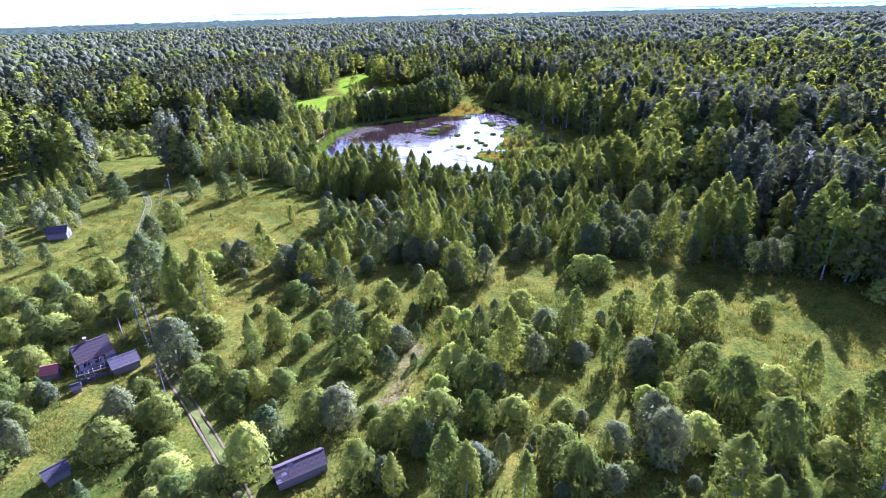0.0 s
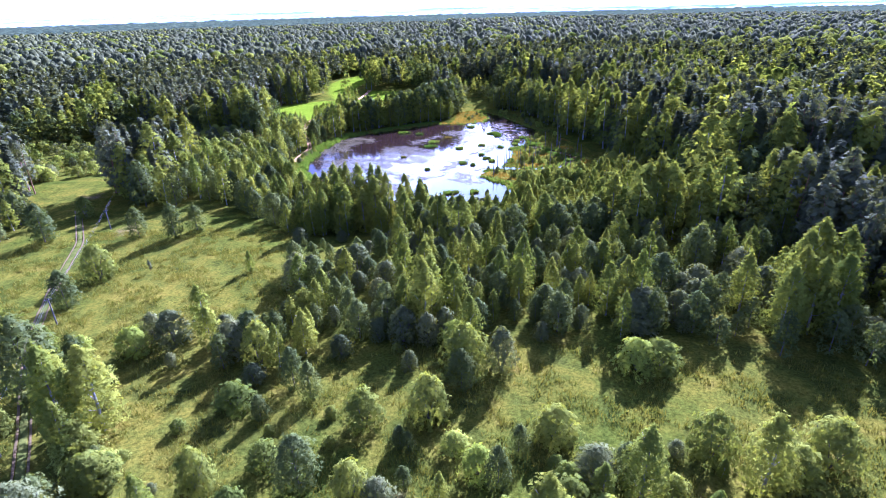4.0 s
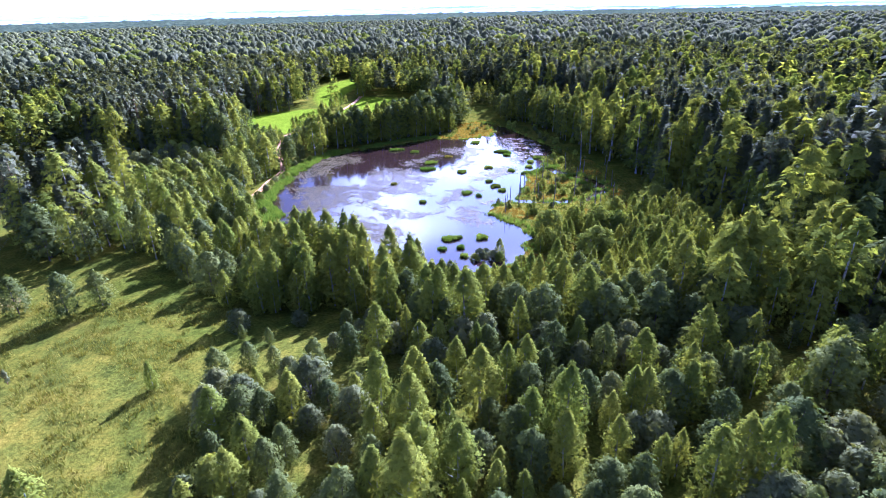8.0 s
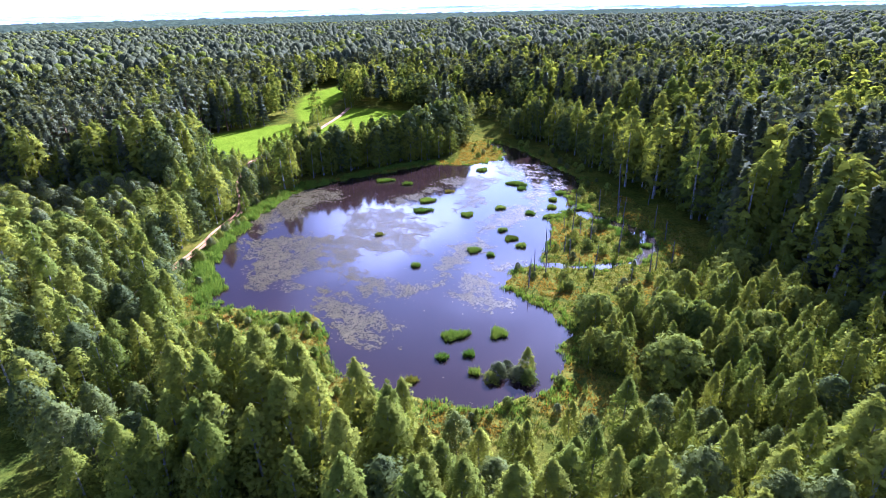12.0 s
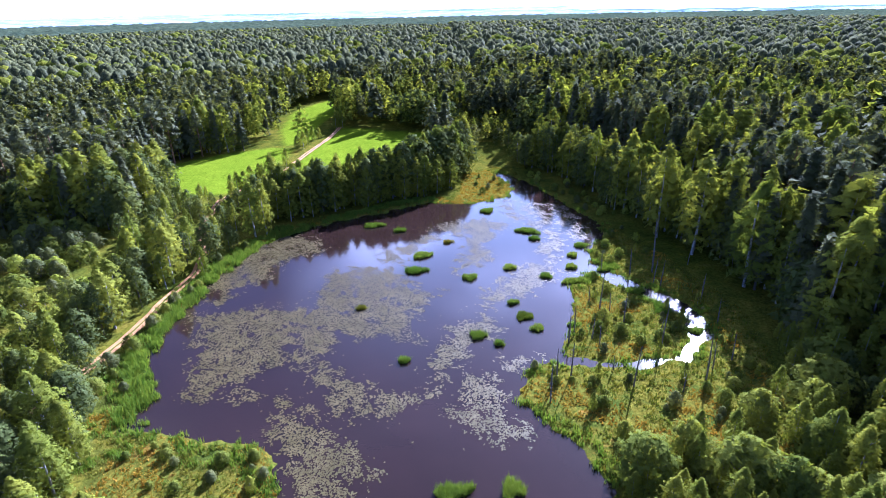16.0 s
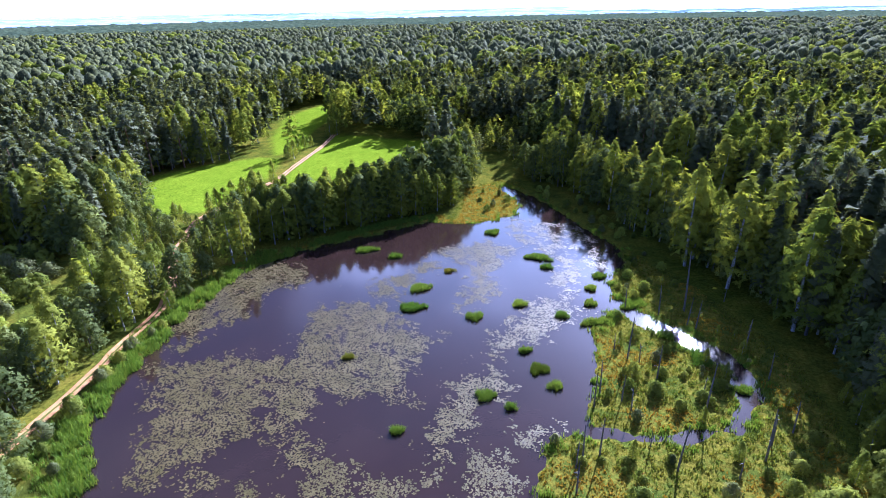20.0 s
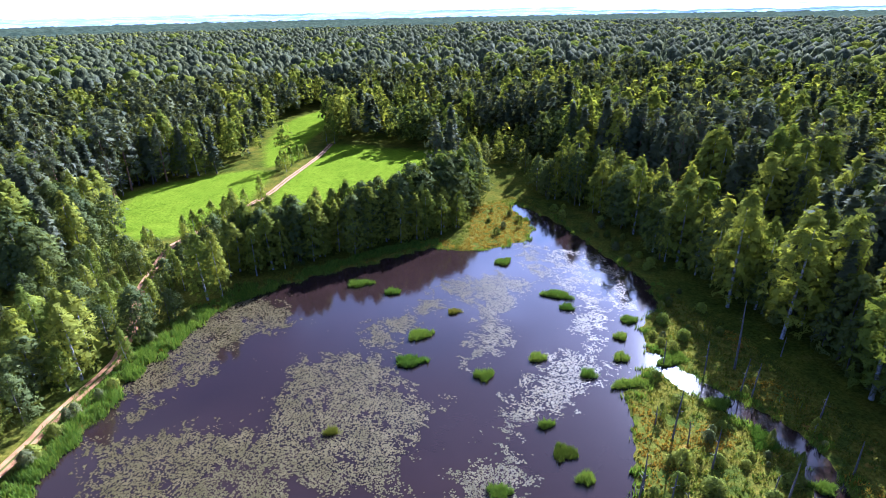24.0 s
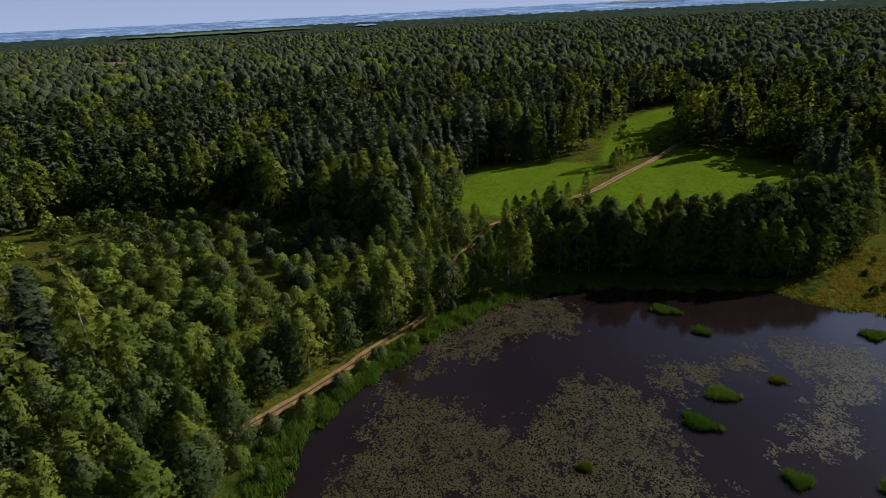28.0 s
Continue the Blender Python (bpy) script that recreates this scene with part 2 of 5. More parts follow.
def ground_material():
    """Meadow soil and grass; the sheet's zone colours say where it is mown meadow, bog or dry weeds."""
    m, n, l, p = material("grassland")
    zone = n.new("ShaderNodeVertexColor")
    zone.layer_name = "zone"
    split = n.new("ShaderNodeSeparateColor")
    l.new(zone.outputs["Color"], split.inputs["Color"])
    big, mid, fine = noise_node(n, l, 0.03, 5.0), noise_node(n, l, 0.22, 6.0, rough=0.65), noise_node(n, l, 2.2, 5.0, rough=0.7)
    rough_grass = ramp_node(n, l, mid.outputs["Fac"], (0.28, (0.036, 0.046, 0.009)), (0.45, (0.074, 0.08, 0.011)), (0.6, (0.112, 0.102, 0.013)), (0.78, (0.165, 0.13, 0.028)))
    patches = ramp_node(n, l, big.outputs["Fac"], (0.35, (0.72, 0.85, 0.62)), (0.65, (1.2, 1.12, 0.95)))
    c = mix_node(n, l, 1.0, rough_grass.outputs["Color"], patches.outputs["Color"], 'MULTIPLY')
    mown = ramp_node(n, l, mid.outputs["Fac"], (0.3, (0.1, 0.148, 0.003)), (0.7, (0.145, 0.192, 0.005)))
    bog = ramp_node(n, l, mid.outputs["Fac"], (0.3, (0.036, 0.056, 0.008)), (0.42, (0.07, 0.084, 0.01)), (0.52, (0.125, 0.108, 0.012)), (0.6, (0.075, 0.092, 0.01)), (0.7, (0.19, 0.108, 0.018)))
    dry = ramp_node(n, l, mid.outputs["Fac"], (0.3, (0.08, 0.066, 0.025)), (0.55, (0.135, 0.1, 0.045)), (0.75, (0.175, 0.135, 0.06)))
    def soft(channel):
        a = n.new("ShaderNodeMath")
        a.operation = 'ADD'
        l.new(split.outputs[channel], a.inputs[0])
        b = n.new("ShaderNodeMath")
        b.operation = 'MULTIPLY_ADD'
        b.inputs[1].default_value, b.inputs[2].default_value = 0.7, -0.35
        l.new(mid.outputs["Fac"], b.inputs[0])
        l.new(b.outputs[0], a.inputs[1])
        return ramp_node(n, l, a.outputs[0], (0.4, (0, 0, 0)), (0.6, (1, 1, 1))).outputs["Color"]
    c = mix_node(n, l, soft(0), c, bog.outputs["Color"])
    c = mix_node(n, l, split.outputs[1], c, mown.outputs["Color"])
    c = mix_node(n, l, soft(2), c, dry.outputs["Color"])
    f = ramp_node(n, l, fine.outputs["Fac"], (0.3, (0.42, 0.46, 0.4)), (0.7, (1.5, 1.48, 1.4)))
    l.new(mix_node(n, l, 1.0, c, f.outputs["Color"], 'MULTIPLY'), p.inputs["Base Color"])
    p.inputs["Roughness"].default_value, p.inputs["Specular IOR Level"].default_value = 1.0, 0.0
    l.new(bump_node(n, l, fine.outputs["Fac"], 0.8, 0.25), p.inputs["Normal"])
    return m


def water_material():
    m, n, l, p = material("peaty_water")
    t = noise_node(n, l, 0.08, 3.0)
    l.new(ramp_node(n, l, t.outputs["Fac"], (0.3, (0.015, 0.0088, 0.0068)), (0.7, (0.021, 0.012, 0.0095))).outputs["Color"], p.inputs["Base Color"])
    p.inputs["Roughness"].default_value, p.inputs["IOR"].default_value = 0.075, 1.37
    w = noise_node(n, l, 2.4, 3.0)
    l.new(bump_node(n, l, w.outputs["Fac"], 0.3, 0.02), p.inputs["Normal"])
    return m


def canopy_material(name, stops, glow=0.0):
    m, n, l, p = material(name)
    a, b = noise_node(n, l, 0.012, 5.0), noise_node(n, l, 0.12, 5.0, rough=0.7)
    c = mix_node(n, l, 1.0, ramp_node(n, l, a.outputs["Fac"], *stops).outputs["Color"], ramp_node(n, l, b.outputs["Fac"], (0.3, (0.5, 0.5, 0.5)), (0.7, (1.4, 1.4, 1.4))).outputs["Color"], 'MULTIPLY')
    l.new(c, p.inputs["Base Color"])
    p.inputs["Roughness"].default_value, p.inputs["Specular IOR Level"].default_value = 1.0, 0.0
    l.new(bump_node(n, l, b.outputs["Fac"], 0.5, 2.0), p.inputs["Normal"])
    # emits its own colour, for haze that is painted on
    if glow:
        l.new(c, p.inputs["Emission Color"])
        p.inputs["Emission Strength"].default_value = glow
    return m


GROUND, WATER = ground_material(), water_material()
FAR_WOODS = canopy_material("far_woods", ((0.35, (0.04, 0.056, 0.034)), (0.65, (0.062, 0.078, 0.042))))
# aerial haze put into the colour: pale blues that also glow
PAINTED_HAZE_HILLS = canopy_material("painted_haze_distance", ((0.35, (0.1, 0.14, 0.2)), (0.55, (0.17, 0.22, 0.28)), (0.72, (0.32, 0.38, 0.42))), 0.8)
LILY = surface("lily_pads", 0.35, ((0.35, (0.06, 0.05, 0.014)), (0.65, (0.092, 0.074, 0.027))), rough=0.5, bump=0.1, spec=0.1)


# ---- plan of the place ----
POND = [(20, 314), (28, 303), (34, 285), (41, 264), (39, 254), (34, 250), (33, 240), (27, 232), (24, 222), (22, 214), (20, 208), (14, 205), (12, 202), (12, 197), (14, 192), (19, 188),
        (20, 182), (18, 176), (16, 171), (12, 167), (7, 165), (0, 166), (-6, 168), (-12, 170), (-16, 173), (-19, 180), (-20, 187), (-24, 190), (-32, 191), (-38, 193), (-44, 193), (-42, 199),
        (-47, 206), (-49, 215), (-48, 230), (-47, 243), (-43, 256), (-38, 263), (-28, 270), (-18, 275), (-10, 280), (-2, 284), (5, 282), (14, 284), (21, 289), (23, 299), (18, 311)]
CHANNEL = [(33, 240), (38, 231), (43, 226), (46, 219), (44, 213), (39, 207), (31, 205), (24, 206), (19, 207)]
BOG = [(10, 206), (20, 176), (14, 162), (26, 160), (38, 178), (50, 198), (54, 222), (49, 244), (42, 262), (30, 252), (20, 220)]
PENINSULA = [(2, 280), (23, 287), (24, 302), (16, 316), (8, 312), (6, 292)]
SOUTH_BOG = [(-46, 196), (-40, 182), (-30, 172), (-20, 163), (0, 158), (18, 160), (20, 172), (0, 169), (-14, 172), (-22, 190), (-40, 195)]
MEADOWS = [[(-93, 322), (-86, 298), (-74, 285), (-62, 287), (-55, 312), (-56, 342), (-66, 344), (-82, 336)],
           [(-61, 347), (-71, 378), (-77, 422), (-69, 459), (-59, 488), (-52, 488), (-52, 440), (-55, 403), (-56, 380), (-52, 358)],
           [(-44, 381), (-3, 368), (-2, 335), (-20, 306), (-46, 300), (-50, 320), (-48, 345)]]
GLADES = [[(-47, 103), (-35, 106), (-29, 113), (-29, 125), (-35, 138), (-36, 148), (-45, 155), (-54, 162), (-63, 170), (-80, 165), (-96, 180), (-104, 206), (-126, 192), (-106, 160), (-90, 120), (-60, 98)],
          [(-90, 20), (90, 20), (90, 74), (72, 88), (40, 96), (10, 99), (-8, 99), (-30, 93), (-45, 100), (-64, 100), (-90, 118), (-130, 118)]]
SCRUB = [(-66, 210), (-66, 250), (-90, 262), (-130, 256), (-170, 225), (-140, 195), (-100, 185)]
DRY = [[(-14, 52), (-7, 52), (-1, 69), (-4, 78), (-10, 72)], [(76, 84), (80, 83), (90, 98), (86, 100)], [(-84, 157), (-74, 160), (-70, 146), (-80, 144)], [(-108, 178), (-98, 186), (-94, 176), (-102, 170)]]
TRACKS = {"house": [(-22, 40), (-27.3, 47.1), (-34.7, 56), (-43, 66), (-52, 80), (-60, 92), (-67, 103), (-76, 122), (-84, 144), (-98, 166)],
          "pond": [(-57, 196), (-56, 205), (-55, 211), (-54, 221), (-54, 229), (-52.5, 240), (-55, 250), (-60, 262), (-62, 280), (-57, 300), (-51, 319), (-48.5, 341), (-46, 362), (-45, 380)]}


def inside(poly, x, y):
    hit = np.zeros(np.shape(x), bool)
    for (x0, y0), (x1, y1) in zip(poly, poly[1:] + poly[:1]):
        if y0 != y1:
            hit ^= ((y0 > y) != (y1 > y)) & (x < (x1 - x0) * (y - y0) / (y1 - y0) + x0)
    return hit


def line_distance(pts, x, y):
    d = np.full(np.shape(x), 1e9)
    for (x0, y0), (x1, y1) in zip(pts, pts[1:]):
        ex, ey = x1 - x0, y1 - y0
        k = np.clip(((x - x0) * ex + (y - y0) * ey) / (ex * ex + ey * ey), 0, 1)
        d = np.minimum(d, np.hypot(x - x0 - k * ex, y - y0 - k * ey))
    return d


def area_distance(poly, x, y):
    return np.where(inside(poly, x, y), -1, 1) * line_distance(poly + poly[:1], x, y)


def wave(x, y, size, seed=0.0):
    """Smooth waves from -1 to 1 with bumps about that many metres apart."""
    a, b = x / size * 6.283 + seed, y / size * 6.283 + seed * 1.7
    return (np.sin(a + 1.3 * np.sin(b * 0.7 + seed)) + np.sin(b * 1.1 + 1.7 * np.sin(a * 0.6)) + np.sin((a + b) * 0.77 + 2.1 * np.sin((a - b) * 0.31))) / 3


def shore(x, y):
    """Metres from the water's edge: negative in the water."""
    ragged = 0.9 * wave(x, y, 9, 1.0) + 0.5 * wave(x, y, 3.7, 2.0)
    creek = np.minimum(line_distance(CHANNEL[:5], x, y) - 1.7, line_distance(CHANNEL[4:], x, y) - 0.65)
    return np.minimum(area_distance(POND, x, y) + ragged, creek + 0.8 * ragged)


def smooth(a):
    a = np.clip(a, 0, 1)
    return a * a * (3 - 2 * a)


def height(x, y):
    x, y = np.asarray(x, float), np.asarray(y, float)
    s = shore(x, y)
    wet = np.minimum(s, np.minimum(area_distance(BOG, x, y), np.minimum(area_distance(PENINSULA, x, y), area_distance(SOUTH_BOG, x, y))))
    land = 0.16 + 0.08 * wave(x, y, 5, 3.0) + smooth((wet - 4) / 30) * (2.8 + 0.5 * wave(x, y, 60, 0.5) + 0.12 * wave(x, y, 7, 4.0))
    far = np.hypot(x, y - 150)
    return np.where(s < 0, np.maximum(s * 0.35, -1.3), land * smooth(s / 1.2)) + 30 * smooth((far - 1300) / 2500)


def part(name, data, mat, parent, label=""):
    ob = new(name, data)
    if mat and not data.materials:
        data.materials.append(mat)
    ob.parent = parent
    return tagged(ob, label)


def mesh_of(name, verts, quads, mat, tint=None, normals=None):
    """A mesh from arrays of corners and of faces with four (or three) corners each."""
    me = bpy.data.meshes.new(name)
    verts, quads = np.asarray(verts, np.float32).reshape(-1, 3), np.asarray(quads, np.int32)
    k = quads.shape[1]
    me.vertices.add(len(verts))
    me.vertices.foreach_set("co", verts.ravel())
    me.loops.add(quads.size)
    me.loops.foreach_set("vertex_index", quads.ravel())
    me.polygons.add(len(quads))
    me.polygons.foreach_set("loop_start", np.arange(len(quads), dtype=np.int32) * k)
    if tint is not None:
        me.attributes.new("tint", 'FLOAT', 'FACE').data.foreach_set("value", np.asarray(tint, np.float32))
    me.update(calc_edges=True)
    if normals is not None:
        me.polygons.foreach_set("use_smooth", np.ones(len(quads), bool))
        me.normals_split_custom_set_from_vertices(normals)
    me.materials.append(mat)
    return me


# ---- ground, water ----
def grown(start, end, first, factor):
    out, step = [start], first
    while abs(out[-1] - start) < abs(end - start):
        out.append(out[-1] + math.copysign(step, end - start))
        step *= factor
    return out


gx = sorted(set(grown(-64, -3780, 2.0, 1.07)[1:] + list(np.arange(-64, 64.1, 1.1)) + grown(64.2, 3780, 2.0, 1.08)[1:]))
gy = sorted(set(grown(156, 18, 2.2, 1.0)[1:] + grown(18, -700, 4, 1.25)[1:] + list(np.arange(156, 324, 1.1)) + grown(324, 3780, 2.0, 1.05)[1:]))
X, Y = np.meshgrid(np.array(gx), np.array(gy))
Z = height(X, Y)
nx, ny = len(gx), len(gy)
ids = np.arange(nx * ny).reshape(ny, nx)
quads = np.stack([ids[:-1, :-1], ids[:-1, 1:], ids[1:, 1:], ids[1:, :-1]], -1).reshape(-1, 4)
ground_mesh = mesh_of("ground", np.stack([X, Y, Z], -1), quads, GROUND)
wetness = np.minimum(np.minimum(area_distance(BOG, X, Y), area_distance(PENINSULA, X, Y)), np.minimum(shore(X, Y) - 3 + 9 * smooth((X - 25) / 6) * smooth((Y - 240) / 8), area_distance(SOUTH_BOG, X, Y)))
zone = np.zeros((ny, nx, 4))
zone[..., 0] = smooth(0.5 - wetness / 6)
zone[..., 1] = np.maximum.reduce([smooth(0.5 - area_distance(m, X, Y) / 3) for m in MEADOWS])
zone[..., 2] = np.maximum.reduce([0.48 * smooth(0.5 - area_distance(m, X, Y) / 9) for m in DRY])
zone[..., 3] = 1
ground_mesh.color_attributes.new("zone", 'FLOAT_COLOR', 'POINT').data.foreach_set("color", zone.ravel())
ground_mesh.polygons.foreach_set("use_smooth", np.ones(len(quads), bool))
ground = tagged(new("ground", ground_mesh), "rough grassland, bog and bright mown meadow among woods", "ground", kind="structure")
wx, wy = np.meshgrid(np.linspace(-60, 56, 30), np.linspace(155, 322, 42))
wi = np.arange(wx.size).reshape(wx.shape)
water = tagged(new("water", mesh_of("water", np.stack([wx, wy, wx * 0], -1), np.stack([wi[:-1, :-1], wi[:-1, 1:], wi[1:, 1:], wi[1:, :-1]], -1).reshape(-1, 4), WATER)),
               "dark peaty pond water mirroring the sky", "water", kind="structure")


def ribbon(name, line, offset, width, mat, label, lift):
    """A strip of track draped on the ground, beside its middle line by offset."""
    pts = []
    for (a, b) in zip(line, line[1:]):
        k = max(2, int(math.dist(a, b) / 1.5))
        pts += [(a[0] + (b[0] - a[0]) * i / k, a[1] + (b[1] - a[1]) * i / k) for i in range(k)]
    pts = np.array(pts + [line[-1]])
    for _ in range(4):
        pts[1:-1] = (pts[:-2] + 2 * pts[1:-1] + pts[2:]) / 4
    d = np.gradient(pts, axis=0)
    nrm = np.stack([d[:, 1], -d[:, 0]], -1) / np.hypot(d[:, 0], d[:, 1])[:, None]
    w = width * (1 + 0.25 * wave(pts[:, 0], pts[:, 1], 6, offset))
    rows = [pts + nrm * (offset + w * k)[:, None] for k in (-0.5, -0.17, 0.17, 0.5)]
    v = np.stack([np.c_[r, height(r[:, 0], r[:, 1]) + lift + (0.005 if i in (1, 2) else -0.02)] for i, r in enumerate(rows)], 1)
    i = np.arange(len(pts) * 4).reshape(-1, 4)
    q = np.concatenate([np.stack([i[:-1, k], i[:-1, k + 1], i[1:, k + 1], i[1:, k]], -1) for k in range(3)])
    me = mesh_of(name, v, q[:, ::-1], mat)
    me.polygons.foreach_set("use_smooth", np.ones(len(q), bool))
    return tagged(new(name, me), label, "track", kind="structure")


for side in (-0.75, 0.75):
    ribbon("road", TRACKS["house"], side * 0.95, 0.3, RUT, "worn earth wheel rut of the track past the old house", 0.1)
    ribbon("road", TRACKS["pond"], side * 0.7, 0.75, SAND, "orange sandy wheel rut along the pond", 0.16)
ribbon("verge", TRACKS["house"], 0, 0.9, TURF, "grassy strip between the wheel ruts", 0.1)
ribbon("verge", TRACKS["pond"], 0, 0.5, TURF, "thin grass between the wheel ruts", 0.12)


# ---- trees ----
rng = np.random.default_rng(7)


def unit(n):
    v = rng.normal(size=(n, 3))
    return v / np.linalg.norm(v, axis=1)[:, None]


PROFILES = {  # height of the crown's base, half width, and how the half width runs from base to top, at a height of 1
    "birch": (0.04, 0.225, lambda k: np.minimum(1, 0.6 + 1.3 * k) * (1 - k ** 1.9) ** 0.75),
    "alder": (0.03, 0.3, lambda k: np.minimum(1, 0.6 + 1.8 * k) * (1 - k ** 2.4) ** 0.6),
    "willow": (0.02, 0.40, lambda k: np.minimum(1, 0.75 + 1.2 * k) * (1 - k ** 2.6) ** 0.55),
    "shrub": (0.0, 0.52, lambda k: np.minimum(1, 0.8 + k) * (1 - k ** 2.2) ** 0.5),
    "pine": (0.16, 0.15, lambda k: np.minimum(1, 0.6 + 1.5 * k) * (1 - k ** 2.2) ** 0.6),
    "spruce": (0.06, 0.145, lambda k: (1 - k) ** 0.85),
}
PROFILES["yellow"] = PROFILES["shrub"]


def crown(kind, leaves, size, clumps, low=0.0, loose=0.7):
    """Sprays of leaves on the outside of many clumps that fill the crown's outline, for a tree 1 high: corners, three a spray."""
    base, half, run = PROFILES[kind]
    k = low + (1 - low) * rng.random(clumps) ** 0.9
    ang = rng.random(clumps) * 6.283
    r = half * run(k) * (0.3 + 0.62 * rng.random(clumps) ** 0.5)
    rc = half * (0.16 + 0.2 * rng.random(clumps)) * (0.25 + 0.75 * run(k))
    c = np.stack([r * np.cos(ang), r * np.sin(ang), base + (1 - base) * k * 0.95], -1)
    w = rng.integers(0, clumps, leaves)
    d = unit(leaves)
    d[:, 2] = np.where(rng.random(leaves) < 0.7, abs(d[:, 2]), d[:, 2])
    stretch = np.array([1, 1, 1.5 if kind in ("birch", "alder") else (0.6 if kind == "pine" else 0.9)])
    p = c[w] + d * (rc[w] * (0.55 + 0.55 * rng.random(leaves)))[:, None] * stretch
    # the other sprays lie on the crown's own outline, in shallow lobes (in whorls on a spruce)
    skin = np.flatnonzero(rng.random(leaves) < (0.25 if kind == "pine" else (0.55 if kind == "spruce" else 0.42)))
    ks, t, ph = low + (1 - low) * rng.random(len(skin)) ** 0.85, rng.random(len(skin)) * 6.283, rng.random(4) * 6.283
    lobes = 1 + 0.17 * np.sin(2 * t + ph[0] + 3 * ks) + 0.13 * np.sin(5 * t + ph[1] + 11 * ks) + 0.08 * np.sin(17 * ks + ph[2] + 2 * t)
    if kind == "spruce":
        lobes = 0.62 + 0.5 * (1 - (ks * 9 + 0.1 * np.sin(5 * t)) % 1) + 0.12 * np.sin(7 * t + ph[3] + 9 * ks)
    rs = half * run(ks) * lobes * (0.55 + 0.6 * rng.random(len(skin)))
    p[skin] = np.stack([rs * np.cos(t), rs * np.sin(t), base + (1 - base) * ks * (0.97 + 0.03 * np.sin(3 * t + ph[3])) + 0.06 * rng.random(len(skin)) ** 3], -1)
    d[skin] = np.stack([np.cos(t), np.sin(t), 0.15 + 0.8 * ks], -1) / 1.2
    p[:, 2] = np.maximum(p[:, 2], 0.01)
    nrm = d + loose * unit(leaves) + np.array([0, 0, 0.25])
    nrm /= np.linalg.norm(nrm, axis=1)[:, None]
    if kind == "spruce":
        nrm[:, 2] = abs(nrm[:, 2]) + 0.4
        nrm /= np.linalg.norm(nrm, axis=1)[:, None]
    a = np.cross(nrm, unit(leaves))
    a /= np.linalg.norm(a, axis=1)[:, None]
    b = np.cross(nrm, a)
    s = 1.12 * size * (0.6 + 0.8 * rng.random(leaves))[:, None]
    lift = nrm * s * 0.25
    v = np.stack([p - a * s, p + a * s * 0.7 - b * s * 0.75 + lift, p + a * s * 0.7 + b * s * 0.75 + lift], 1)
    # shade by the clump's and the crown's roundness
    out = p * np.array([1, 1, 0]) / half + np.array([0, 0, 1]) * ((p[:, 2:] - base) / (1 - base) - 0.35)
    soft = 0.4 * d + 0.75 * out + 0.9 * nrm
    soft /= np.linalg.norm(soft, axis=1)[:, None] + 1e-6
    face = np.cross(v[:, 1] - v[:, 0], v[:, 2] - v[:, 0])
    back = (face * soft).sum(1) < 0
    v[back] = v[back][:, [0, 2, 1]]
    return v.reshape(-1, 3), np.repeat(soft, 3, 0)


def sprays(v):
    return np.arange(len(v)).reshape(-1, 3)


def tube(pts, radii, sides=6):
    v, q = [], []
    for (x, y, z), r in zip(pts, radii):
        v += [(x + r * math.cos(6.283 * i / sides), y + r * math.sin(6.283 * i / sides), z) for i in range(sides)]
    for j in range(len(pts) - 1):
        q += [(j * sides + i, j * sides + (i + 1) % sides, (j + 1) * sides + (i + 1) % sides, (j + 1) * sides + i) for i in range(sides)]
    return v, q


def wood(kind, sides=6, limbs=6):
    """Trunk with limbs (or several stems) of a tree 1 high."""
    v, q = [], []
    def add(pts, radii, n):
        a, b = tube(pts, radii, n)
        q.extend([tuple(i + len(v) for i in f) for f in b])
        v.extend(a)
    base, half, _ = PROFILES[kind]
    if kind in ("shrub", "willow", "yellow"):
        for i in range(5):
            t = 6.283 * (i + rng.random()) / 5
            dx, dy = math.cos(t) * half * 0.7, math.sin(t) * half * 0.7
            add([(0.03 * dx, 0.03 * dy, -0.04), (dx * 0.4, dy * 0.4, 0.35), (dx, dy, 0.75)], [0.018, 0.012, 0.004], 4)
    else:
        bx, by = rng.normal(0, 0.012, 2)
        add([(0, 0, -0.04), (bx, by, 0.3), (bx * 1.6, by * 1.6, 0.6), (bx * 2, by * 2, 0.93)], [0.016, 0.012, 0.008, 0.002], sides)
        for i in range(limbs):
            z0, t = base + (0.8 - base) * (i + 0.5) / 6, rng.random() * 6.283
            e = half * 0.7 * (1 - 0.5 * i / 6)
            add([(bx, by, z0), (bx + e * 0.6 * math.cos(t), by + e * 0.6 * math.sin(t), z0 + 0.06), (bx + e * math.cos(t), by + e * math.sin(t), z0 + 0.14)], [0.005, 0.003, 0.001], 4)
    return np.array(v), np.array(q)


